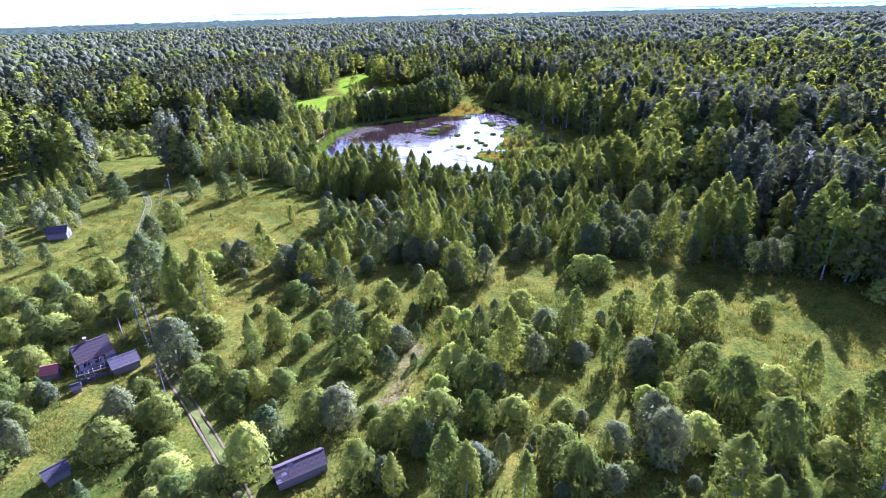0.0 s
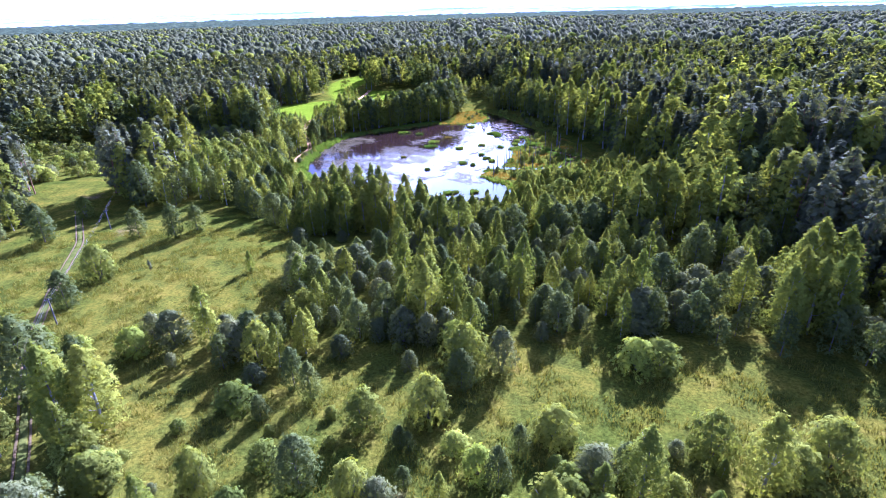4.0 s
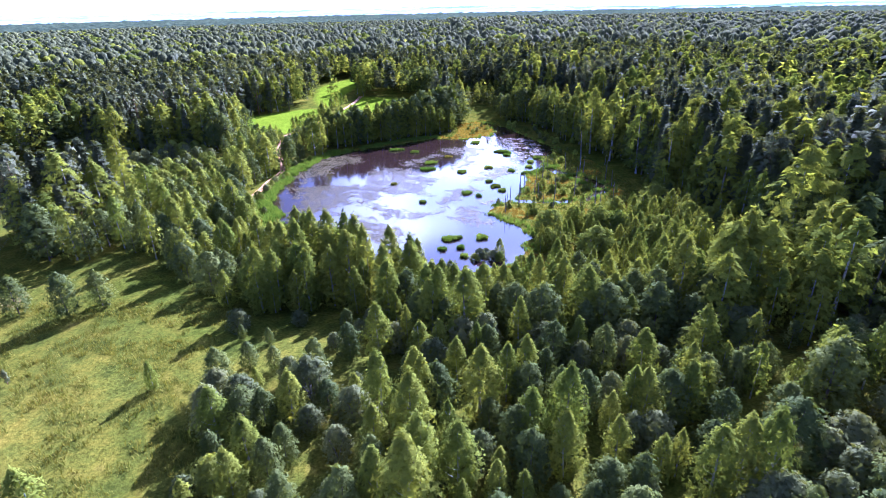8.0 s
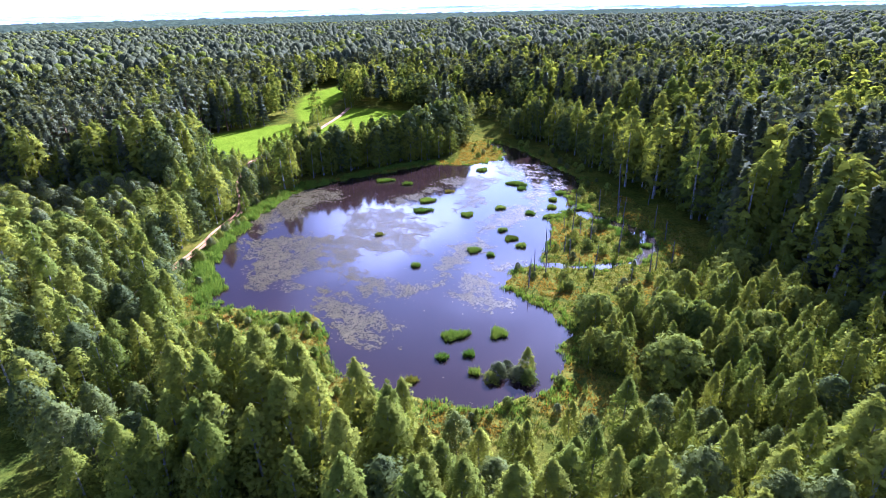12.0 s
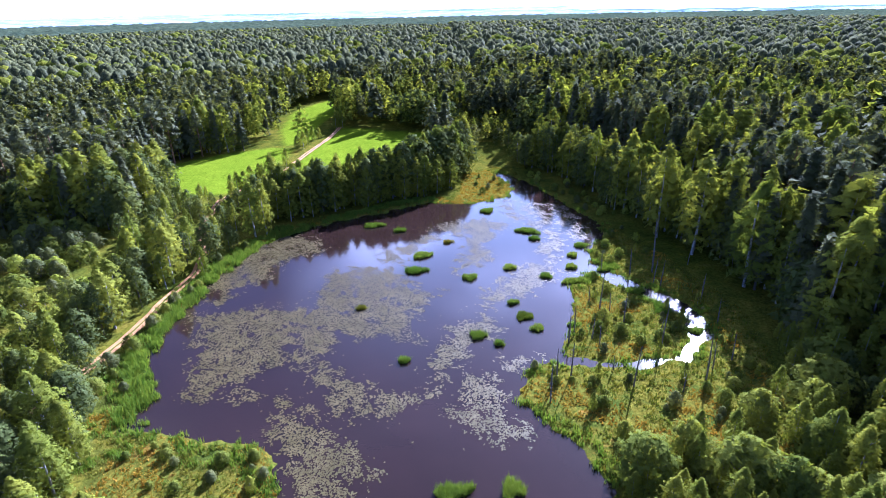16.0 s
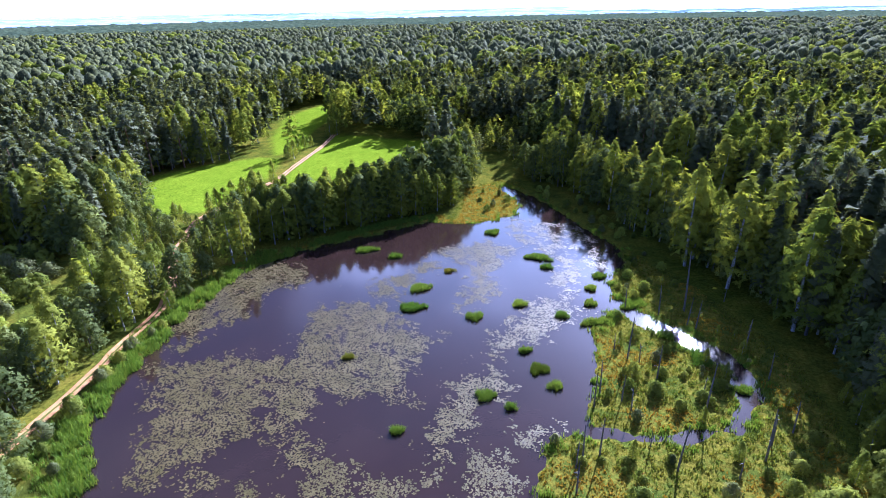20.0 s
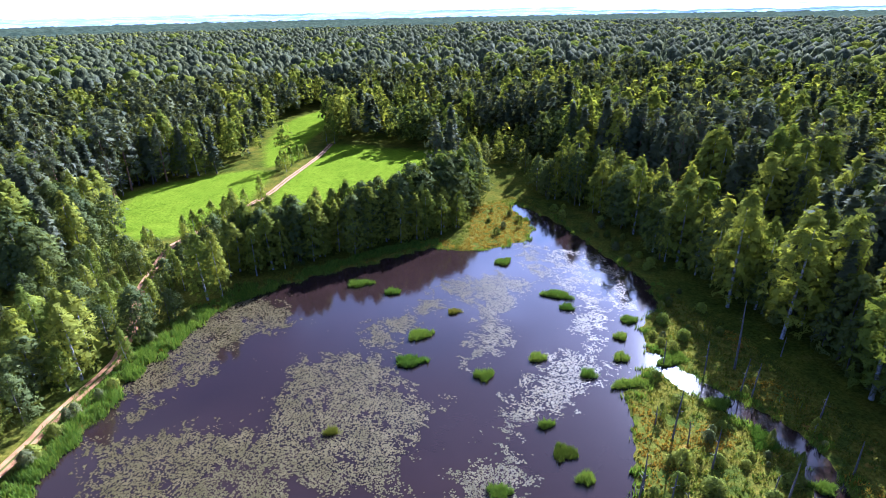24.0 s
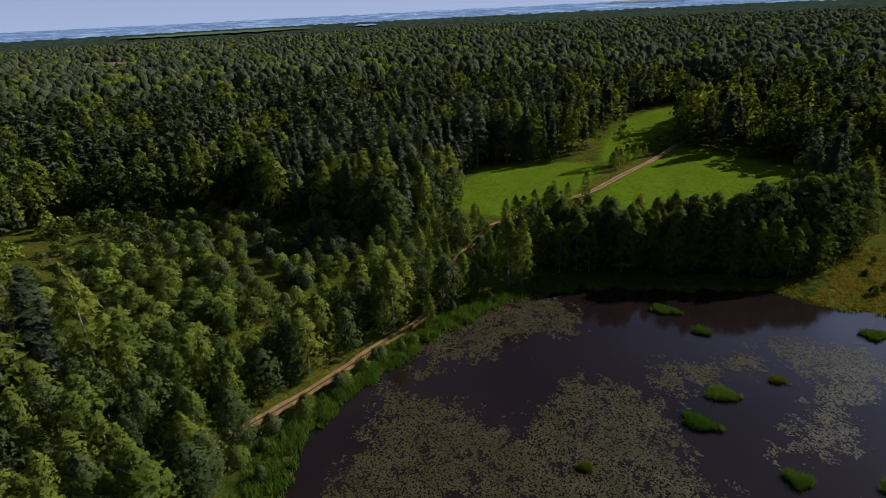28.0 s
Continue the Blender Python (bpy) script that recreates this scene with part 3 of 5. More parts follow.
BARK = {"birch": BARK_BIRCH, "alder": BARK_DARK, "willow": BARK_DARK, "shrub": BARK_DARK, "yellow": BARK_DARK, "pine": BARK_PINE, "spruce": BARK_DARK}
FINE = {"birch": (1900, 0.0225, 130), "alder": (1900, 0.028, 110), "willow": (1800, 0.039, 95), "shrub": (1300, 0.055, 75), "yellow": (1300, 0.055, 75), "pine": (1200, 0.023, 60), "spruce": (1300, 0.03, 120)}
NAMES = {"birch": ("birch_tree", "slender pale-green birch with a white trunk", "tree"), "alder": ("alder_tree", "broad dark-green alder standing in rough grass", "tree"),
         "willow": ("willow_bush", "silvery grey-green willow bush in rough grass", "bush"), "shrub": ("shrub", "rounded dense green shrub in the overgrown glade", "bush"),
         "yellow": ("yellowing_shrub", "rounded shrub with bright yellow-green leaves", "bush"), "pine": ("pine_tree", "tall dark pine with a bare reddish trunk", "tree"),
         "spruce": ("spruce_tree", "dark narrow conical spruce in the wood", "tree")}
TREES = ("birch", "alder", "pine", "spruce")
PROTO, PLAIN, COARSE, ROUGH = {}, {}, {}, {}


def prototype(kind, leaves, size, clumps):
    (wv, wq), (cv, cn) = wood(kind), crown(kind, leaves, size, clumps)
    return mesh_of("trunk", wv, wq, BARK[kind]), mesh_of("crown", cv, sprays(cv), LEAF[kind], normals=cn)


for kind in NAMES:
    n, s, c = FINE[kind]
    PROTO[kind] = [prototype(kind, n, s, c) for variant in range(4)]
    PLAIN[kind] = [prototype(kind, int(n * 0.45), s * 1.4, int(c * 0.9)) for variant in range(4)]
    COARSE[kind] = [(crown(kind, int(n * (0.24 if kind == "birch" else 0.32)), s * (1.65 if kind == "birch" else 1.35), int(c * 0.75), 0.06, 0.5), wood(kind, 4, 0)) for variant in range(4)]
    ROUGH[kind] = [(crown(kind, 115, s * 1.85, 42, 0.22 if kind in TREES else 0.0, 0.5), None) for variant in range(6)]
made_things = {}


def plant(kind, x, y, h, wide=1.0, young=False):
    """One tree or bush as a thing of its own."""
    name, label, category = ("birch_sapling", "young bright-green birch sapling in low growth", "tree") if young and kind == "birch" else NAMES[kind]
    near = y < 215 and abs(x) < 70
    trunk, leaves = (PROTO if near else PLAIN)[kind][made_things.get(kind, 0) % 4]
    made_things[kind] = made_things.get(kind, 0) + (not young)
    root = tagged(new(name), label, category, group=category + "s of the glade and shore")
    part("trunk", trunk, None, root)
    part("crown", leaves, None, root)
    w = wide * h * (0.8 + 0.45 * rng.random())
    root.matrix_world = Matrix.LocRotScale((x, y, float(height(x, y))), Euler((0, 0, rng.random() * 6.283)), (w, w, h))
    return root


WILLOWS = [(-41, 66, 8.6), (-43, 54, 5.8), (-53, 49, 5.6), (-15, 54, 5.4), (2, 44, 4.8), (17, 42, 3.3), (24, 46, 7.3), (24, 50, 6.3), (27, 63, 5.4), (15, 73, 4.7), (12, 64, 6.0), (7, 92, 7.3), (14, 100, 3.3), (23, 114, 5.0), (20, 121, 5.0), (18, 128, 4.8)]
ALDERS = [(-56, 89, 13.0), (-68, 114, 7.4), (-17, 73, 7.3), (-16, 105, 7.3), (-10, 104, 8.6), (36, 111, 9.1), (46, 120, 10.0), (-72, 147, 7.4), (-63, 146, 8.2), (-59, 149, 6.7), (-101, 130, 5.1), (-92, 144, 9.5), (-106, 156, 8.4), (-70, 85, 6.0), (-72, 79, 5.4), (-93, 104, 6.3), (-86, 104, 5.1), (-26, 113, 5.0), (-18, 113, 6.0), (-14, 133, 5.8), (-30, 126, 6.5), (-22, 119, 5.8), (-19, 110, 6.8), (-24, 118, 6.8), (-18, 129, 5.8), (39, 117, 6.2)]
BIRCHES = [(-46, 80, 14.5), (-43.5, 82.5, 12.5), (-48, 83, 12.0), (-44.5, 77.5, 9.0), (-30, 67, 8.8), (-27, 59, 5.1), (-7, 42, 6.3), (-1, 42, 9.8), (1, 41, 8.4), (7, 40, 7.9), (29, 40, 9.3), (47, 57, 8.6), (47, 50, 6.5), (49, 49, 10.2), (45, 40, 12.8), (23, 64, 8.2), (19, 70, 10.0), (8, 64, 10.7), (-25, 95, 7.3), (-4, 104, 12.6), (29, 108, 10.2), (32, 71, 10.4), (22, 119, 7.6), (13, 118, 7.4), (48, 107, 10.7), (53, 102, 14.0), (55, 100, 13.2), (59, 101, 13.0), (50, 99, 12.6), (63, 107, 14.4), (60, 109, 15.1), (56, 106, 14.9), (72, 106, 11.6), (85, 121, 12.6)]
BIRCHES += [(89, 108, 11.2), (91, 105, 11.0), (83, 108, 11.3), (-39, 126, 4.5), (4, 120, 10.2), (13, 114, 11.8), (-4, 114, 11.5), (-3, 108, 10.8), (23, 118, 8.2), (10, 124, 8.8), (26, 107, 9.8), (31, 107, 11.8), (-8, 118, 11.5), (48, 123, 9.5), (34, 128, 10.0), (35, 145, 10.5), (-1, 131, 7.5)]
SHRUBS = [(-28, 73, 6.0), (-39, 74, 4.2), (-36, 61, 3.7), (-42, 59, 3.0), (-38, 54, 4.5), (-42, 49, 5.1), (-24, 60, 3.9), (-18, 54, 4.8), (-27, 43, 3.9), (-11, 44, 6.0), (-7, 50, 5.6), (-4, 49, 6.0), (-2, 51, 6.5), (3, 52, 5.6), (12, 47, 4.5), (13, 42, 6.5), (39, 52, 3.9), (37, 46, 8.2), (36, 54, 8.4), (36, 62, 4.7), (42, 56, 4.8), (43, 45, 3.3), (30, 64, 5.4), (12, 79, 4.7), (3, 58, 7.0), (-3, 83, 6.5), (-11, 82, 5.6), (-14, 65, 5.8), (-11, 71, 5.6), (-28, 96, 7.0)]
SHRUBS += [(-24, 109, 5.4), (29, 92, 4.8), (2, 92, 7.9), (29, 76, 6.3), (41, 74, 6.5), (52, 76, 3.3), (36, 72, 5.1), (-69, 126, 7.3), (-92, 160, 5.6), (-83, 115, 2.3), (-70, 90, 6.0), (-68, 95, 5.6), (-81, 86, 4.2), (-59, 68, 2.8), (-63, 66, 4.5), (-61, 58, 3.7), (-57, 82, 4.5)]
YELLOW_SHRUBS = [(-24, 46, 6.5), (-2, 58, 3.7), (29, 48, 4.5), (0, 63, 5.1), (26, 92, 4.8), (-48, 99, 4.5)]
LITTLE_PINES = [(-60, 128, 2.6)]
HOUSE_BUSHES = [(-73.1, 75.2, 4.2), (-64.3, 66.1, 4), (-66.6, 74.9, 4.5), (-63.6, 60.9, 4), (-58.2, 60.5, 3), (-67.8, 79.6, 4.2), (-65.7, 81.9, 4.5), (-62.0, 83.5, 4), (-55.7, 53.7, 3.5), (-58.4, 53.8, 4), (-44.3, 56.2, 3.5), (-43.7, 59.7, 3.6), (-39.6, 54.1, 3.4), (-38.7, 56.5, 3.2), (-42.8, 52.0, 3), (-43.5, 78.5, 5), (-43.0, 70.4, 5.2), (-39.9, 73.8, 4.6), (-35.7, 65.0, 3.2), (-38.8, 65.1, 4), (-29.1, 55.6, 2.6), (-27.2, 60.7, 2.6), (-23.9, 55.5, 2.4), (-21.5, 75.9, 3.6), (-23.6, 70.3, 3)]
for i, (x, y, h) in enumerate(HOUSE_BUSHES):
    plant(("shrub", "alder", "shrub")[i % 3], x, y, h)
for kind, spots in (("birch", BIRCHES), ("alder", ALDERS), ("willow", WILLOWS), ("shrub", SHRUBS), ("yellow", YELLOW_SHRUBS), ("pine", LITTLE_PINES)):
    for x, y, h in spots:
        wide = 1.0
        if kind in ("willow", "shrub", "yellow") and h > 5.5:
            wide = 0.75
        plant(kind, x, y, h, wide)

# a dense double row of birches and alders along the north shore
ROW = [(-47, 276), (-44, 277), (-32, 280), (-20, 285), (-10, 291), (0, 303), (9, 316)]
for i in range(58):
    k = (i + 0.5 * rng.random()) / 58 * 5.999
    (x0, y0), (x1, y1) = ROW[int(k)], ROW[int(k) + 1]
    x, y = x0 + (x1 - x0) * (k % 1) + rng.normal(0, 0.5), y0 + (y1 - y0) * (k % 1) + (3.2, -1.0, 1.4)[i % 3] + rng.normal(0, 0.6)
    plant(("birch", "birch", "alder")[int(rng.integers(0, 3))], x, y, 7.5 + 3.8 * rng.random() + 1.3 * k)

# the woods: which trees stand where
PLACED = np.array([s[:2] for s in BIRCHES + ALDERS + WILLOWS + SHRUBS + YELLOW_SHRUBS])


def woods_at(x, y):
    """For arrays of places: the chance of a tree, its height and the mix of kinds as an index into MIXES."""
    chance, tall, mix = np.ones(x.shape), np.full(x.shape, 17.0), np.zeros(x.shape, int)
    s = np.minimum(shore(x, y), 60)
    west, east = x < -30, x > 30
    belt = (y > 86) & (y < 190) & (x > -60) & (x < 70)
    tall[belt] = 11.0 + 1.5 * smooth((-2 - x[belt]) / 24) + 4.0 * smooth((x[belt] - 20) / 30)
    mix[belt] = 1
    chance[belt] = 0.95
    tall[belt & (y > 148)] *= 0.72
    front = belt & (y < 136)
    chance[front] = 0.8
    tall[front] = 8.5
    mix[front] = 2
    # low, sparse growth before a tall clump by the southern bog
    low = (x > -46) & (x < -10) & (y > 124) & (y < 147)
    chance[low], tall[low], mix[low] = 0.5, 5.5, 2
    clump = (x > -34) & (x < -4) & (y >= 147) & (y < 168)
    chance[clump], tall[clump], mix[clump] = 1.0, 13.0, 3
    lakeside = (x < -48) & (x > -78) & (y > 150) & (y < 290)
    tall[lakeside], mix[lakeside] = 10.5, 8
    near_west = (x < -55) & (y < 168)
    tall[near_west], mix[near_west], chance[near_west] = 7.0, 2, 0.5
    north = (y > 262) & (y < 330) & (x < 16) & (x > -50)
    tall[north], mix[north] = 11.5, 3
    edge = (x > 8) & (s < 19) & (y > 256)
    tall[edge], mix[edge] = 16.0, 1
    deep = (x > 24) & ((s >= 19) & (y > 150) | (s > 4) & (y > 205) & (y <= 256))
    tall[deep], mix[deep] = 20.5, 5
    young = (x > 20) & (x < 64) & (y > 150) & (y < 208)
    tall[young], mix[young] = 8.5, 3
    dip = deep & (s < 31) & (y > 256)
    tall[dip], mix[dip], chance[dip] = 5.0, 2, 0.2
    creek = (x > 4) & (x < 32) & (y > 325) & (y < 376)
    tall[creek], mix[creek] = 9.0, 2
    pinewood = (x < -60) & (y > 342) | (x < -88) & (y > 270) | (y > 480)
    mix[pinewood] = 6
    lane = (x < -40) & (x > -66) & (y > 285) & (y < 346)
    tall[lane], mix[lane], chance[lane] = 6.5, 1, 0.7
    scrub = inside(SCRUB, x, y)
    chance[scrub], tall[scrub], mix[scrub] = 0.6, 4.2, 7
    tall[lakeside & (y > 252)] = 7.0
    bank = (x < -44) & (y > 198) & (y < 262)
    clear = (s < np.where(bank, np.where(y > 238, 4.0, 1.6), np.where((x > 18) & (y > 235), 10.0, np.where((x < -36) & (y > 250), 3.5, 5.5)))) | (area_distance(BOG, x, y) < 2) | (area_distance(PENINSULA, x, y) < 2) | (area_distance(SOUTH_BOG, x, y) < 1)
    for line in TRACKS.values():
        clear |= line_distance(line, x, y) < np.where((y > 243) & (y < 300), 0.8, 1.7)
    for m in MEADOWS:
        clear |= area_distance(m, x, y) < 1
    clear |= (area_distance(BOG, x, y) < 7) & (y > 205) & (y < 266) & (x > 30)
    strip = bank & (s < 7.5) & (y < 240)
    chance[strip], tall[strip], mix[strip] = 0.75, 2.2, 7
    chance[clear] = 0
    brush = (x > 26) & (y > 240) & (s > 1.2) & (s < 10)
    chance[brush], tall[brush], mix[brush] = 0.55, 1.9, 7
    chance[inside([(8, 312), (24, 314), (28, 328), (22, 342), (10, 342)], x, y)] = 0
    for g in GLADES + [[(-57, 350), (-57, 403), (-50, 400), (-45, 381), (-50, 350)], [(-70, 338), (-56, 342), (-52, 358), (-61, 352), (-70, 374)]]:
        chance[inside(g, x, y)] = 0.0
    # open strip between the northern row and the meadow is thin, the row itself a band along the shore
    row = north & (line_distance([(-60, 275)] + ROW[1:], x, y) > 7.5)
    chance[row & (s > 3)] = 0.0
    chance[np.hypot((x - 47) / 4.5, (y - 116) / 6) < 1] = 0
    fields = (np.hypot((x + 600) / 70, (y - 440) / 22) < 1) | (np.hypot((x + 760) / 90, (y - 520) / 25) < 1) | (np.hypot((x + 700) / 120, (y - 760) / 40) < 1)
    chance[fields] = 0
    return chance, tall, mix


MIXES = [("pine", "spruce", "birch", "alder"), ("birch", "birch", "alder", "birch"), ("alder", "birch", "willow", "alder"), ("birch", "birch", "birch", "alder"),
         ("spruce", "pine", "birch", "birch"), ("pine", "spruce", "birch", "alder"), ("pine", "pine", "spruce", "birch"), ("shrub", "willow", "yellow", "shrub"), ("alder", "birch", "alder", "birch")]


PLURAL = {k: v[0] + ("es" if v[0].endswith("sh") else "s") for k, v in NAMES.items()}


def in_view(x, y):
    return ((y > 15) & (abs(x) < 0.88 * y + 14)) | ((x < 0) & (y > 172 - x / 5.5))


def scatter(x0, x1, y0, y1, step):
    x, y = np.meshgrid(np.arange(x0, x1, step), np.arange(y0, y1, step))
    x = x + (rng.random(x.shape) - 0.5) * step * 0.95
    y = y + (rng.random(y.shape) - 0.5) * step * 0.95
    return x.ravel(), y.ravel()


def pick(x, y):
    chance, tall, mix = woods_at(x, y)
    keep = (rng.random(x.shape) < chance) & in_view(x, y)
    x, y, tall, mix = x[keep], y[keep], tall[keep], mix[keep]
    # kinds stand together in groves
    grove = np.clip(0.5 + 0.55 * wave(x, y, 70, 3.0) + 0.25 * wave(x, y, 23, 6.0) + 0.55 * (rng.random(len(x)) - 0.5), 0, 0.999)
    kinds = np.array(MIXES)[mix, (grove * 4).astype(int)]
    kinds[((x < -30) & (x > -80) & (y < 300) | (x < -38) & (x > -58) & (y < 405)) & ((kinds == "spruce") | (kinds == "pine"))] = "birch"
    tall = tall * (0.6 + 0.55 * rng.random(len(x)) ** 0.8) * (1 + 0.1 * wave(x, y, 47, 8.0)) * np.where(kinds == "pine", 1.08, np.where(kinds == "alder", 0.8, np.where((kinds == "willow") & (tall > 5), 0.68, 1.0)))
    return x, y, tall, kinds


def mass(name, label, kind, x, y, h, protos, trunks=False, leaf=LEAF_STUFF):
    """Many trees of one kind joined into one mesh."""
    vs, ns, ts, wv, wq, wcount = [], [], [], [], [], 0
    z = height(x, y)
    turn, which, tint, wide = rng.random(len(x)) * 6.283, rng.integers(0, len(protos), len(x)), rng.random(len(x)), h * (0.78 + 0.5 * rng.random(len(x)))
    for i in range(len(protos)):
        sel = np.flatnonzero(which == i)
        if not len(sel):
            continue
        def placed(v):
            c, s = np.cos(turn[sel])[:, None], np.sin(turn[sel])[:, None]
            w = wide[sel][:, None]
            return np.stack([(v[:, 0] * c - v[:, 1] * s) * w + x[sel][:, None], (v[:, 0] * s + v[:, 1] * c) * w + y[sel][:, None], v[:, 2] * h[sel][:, None] + z[sel][:, None]], -1).reshape(-1, 3)
        (v, nv), woodwork = protos[i]
        vs.append(placed(v))
        c, s = np.cos(turn[sel])[:, None], np.sin(turn[sel])[:, None]
        ns.append(np.stack([nv[:, 0] * c - nv[:, 1] * s, nv[:, 0] * s + nv[:, 1] * c, nv[:, 2] + 0 * c], -1).reshape(-1, 3))
        ts.append(np.repeat(tint[sel], len(v) // 3))
        if trunks:
            tv, tq = woodwork
            wv.append(placed(tv))
            wq.append((tq[None] + (wcount + np.arange(len(sel)) * len(tv))[:, None, None]).reshape(-1, 4))
            wcount += len(tv) * len(sel)
    v = np.concatenate(vs)
    ob = tagged(new(name, mesh_of(name, v, sprays(v), leaf[kind], np.concatenate(ts), np.concatenate(ns))), label, "woods", kind="stuff")
    if trunks:
        part("trunks", mesh_of("trunks", np.concatenate(wv), np.concatenate(wq), BARK[kind]), None, ob)["kind"] = "stuff"
    return ob


# nearest woods: single trees, up to about 300 of a kind, the rest massed
x, y = scatter(-130, 120, 25, 345, 3.6)
x, y, h, kinds = pick(x, y)
free = np.ones(len(x), bool)
for px, py in PLACED:
    free &= np.hypot(x - px, y - py) > 2.6
x, y, h, kinds = x[free], y[free], h[free], kinds[free]
order = np.argsort(np.maximum(0, abs(x) - 20) + 0.35 * abs(y - 190))
for kind in NAMES:
    mine = order[kinds[order] == kind]
    room = {"birch": 275, "alder": 180, "pine": 120, "spruce": 90}.get(kind, 130)
    room = max(0, room - made_things.get(kind, 0))
    for i in mine[:room]:
        plant(kind, float(x[i]), float(y[i]), float(h[i]))
    rest = mine[room:]
    if len(rest):
        mass(PLURAL[kind], "dense stand of " + PLURAL[kind].replace("_", " ") + " round the pond", kind, x[rest], y[rest], h[rest], COARSE[kind], True)

# woods behind: coarser, massed
x, y = scatter(-330, 330, 20, 500, 4.3)
outer = ~((x > -130) & (x < 120) & (y > 25) & (y < 345)) & (np.hypot(x, y - 170) < 330)
x, y, h, kinds = pick(x[outer], y[outer])
for kind in ("birch", "alder", "pine", "spruce", "shrub", "willow", "yellow"):
    m = kinds == kind
    if m.any():
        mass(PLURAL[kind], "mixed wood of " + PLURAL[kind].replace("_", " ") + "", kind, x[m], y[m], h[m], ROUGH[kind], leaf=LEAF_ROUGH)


def dome(kind, rings, sides):
    """A far tree's crown, 1 high: an uneven closed hull of few faces, shaded round."""
    half = PROFILES[kind][1] * (1.15 if sides > 4 else 1.4)
    v = [(half * r * math.cos(6.283 * (i + o) / sides) * (0.72 + 0.56 * rng.random()), half * r * math.sin(6.283 * (i + o) / sides) * (0.72 + 0.56 * rng.random()), z + 0.09 * (rng.random() - 0.5))
         for o, (r, z) in zip((0.0, 0.5, 0.0), rings) for i in range(sides)] + [(0.03 * rng.normal(), 0.03 * rng.normal(), 1)]
    faces, top = [], sides * (len(rings) - 1)
    for j in range(len(rings) - 1):
        for i in range(sides):
            a, b, c, d = j * sides + i, j * sides + (i + 1) % sides, (j + 1) * sides + i, (j + 1) * sides + (i + 1) % sides
            faces += [(a, b, c), (b, d, c)]
    faces += [(top + i, top + (i + 1) % sides, len(v) - 1) for i in range(sides)]
    tri = np.array([v[k] for f in faces for k in f])
    out = tri * np.array([1, 1, 0]) / half + np.array([0, 0, 1]) * (tri[:, 2:] - 0.35) * 1.3 + 0.12 * unit(len(tri))
    out /= np.linalg.norm(out, axis=1)[:, None]
    return (tri, out), None


ROUND_RINGS, POINTED_RINGS = ((0.9, 0.4), (1.0, 0.67), (0.7, 0.89)), ((1.0, 0.3), (0.72, 0.56), (0.4, 0.8))
MIDDLE = {k: [dome(k, POINTED_RINGS if k == "spruce" else ROUND_RINGS, 6) for _ in range(8)] for k in TREES}
FAR = {k: [dome(k, (POINTED_RINGS if k == "spruce" else ROUND_RINGS)[1:], 4) for _ in range(8)] for k in TREES}
for inner, edge, step, protos in ((330, 620, 4.7, MIDDLE), (620, 1260, 6.1, FAR)):
    x, y = scatter(-edge - 20, edge * 0.8, 40, edge + 190, step)
    d = np.hypot(x, y - 170)
    outer = (d >= inner) & (d < edge)
    x, y, h, kinds = pick(x[outer], y[outer])
    kinds[kinds == "willow"] = "alder"
    for kind in TREES:
        m = kinds == kind
        if m.any():
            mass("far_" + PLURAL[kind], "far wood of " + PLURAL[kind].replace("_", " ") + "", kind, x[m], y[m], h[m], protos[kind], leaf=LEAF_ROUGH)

# the furthest woods, a canopy that runs on to the hills
r, a = np.meshgrid(np.array(grown(1200, 2000, 14, 1.012)), np.radians(np.arange(-84, 52, 0.22)))
cx, cy = r * np.sin(a), 170 + r * np.cos(a)
cz = height(cx, cy) + 15 + 2.5 * wave(cx, cy, 37, 1) + rng.random(cx.shape) * 3.5 - 15 * (r < 1201)
ci = np.arange(cx.size).reshape(cx.shape)
me = mesh_of("distant_woods", np.stack([cx, cy, cz], -1), np.stack([ci[:-1, :-1], ci[1:, :-1], ci[1:, 1:], ci[:-1, 1:]], -1).reshape(-1, 4)[:, ::-1], FAR_WOODS)
tagged(new("distant_woods", me), "endless dark woods running to the horizon", "woods", kind="stuff")
# backdrop hills whose haze is only painted, blue and glowing
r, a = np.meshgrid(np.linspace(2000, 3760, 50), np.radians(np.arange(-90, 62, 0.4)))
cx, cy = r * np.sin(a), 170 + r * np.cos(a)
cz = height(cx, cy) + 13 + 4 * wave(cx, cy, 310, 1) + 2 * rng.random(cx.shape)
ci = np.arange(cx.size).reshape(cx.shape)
me = mesh_of("backdrop", np.stack([cx, cy, cz], -1), np.stack([ci[:-1, :-1], ci[1:, :-1], ci[1:, 1:], ci[:-1, 1:]], -1).reshape(-1, 4)[:, ::-1], PAINTED_HAZE_HILLS)
tagged(new("backdrop", me), "blue distance with fields and lakes, its haze painted and glowing", "backdrop", kind="structure")


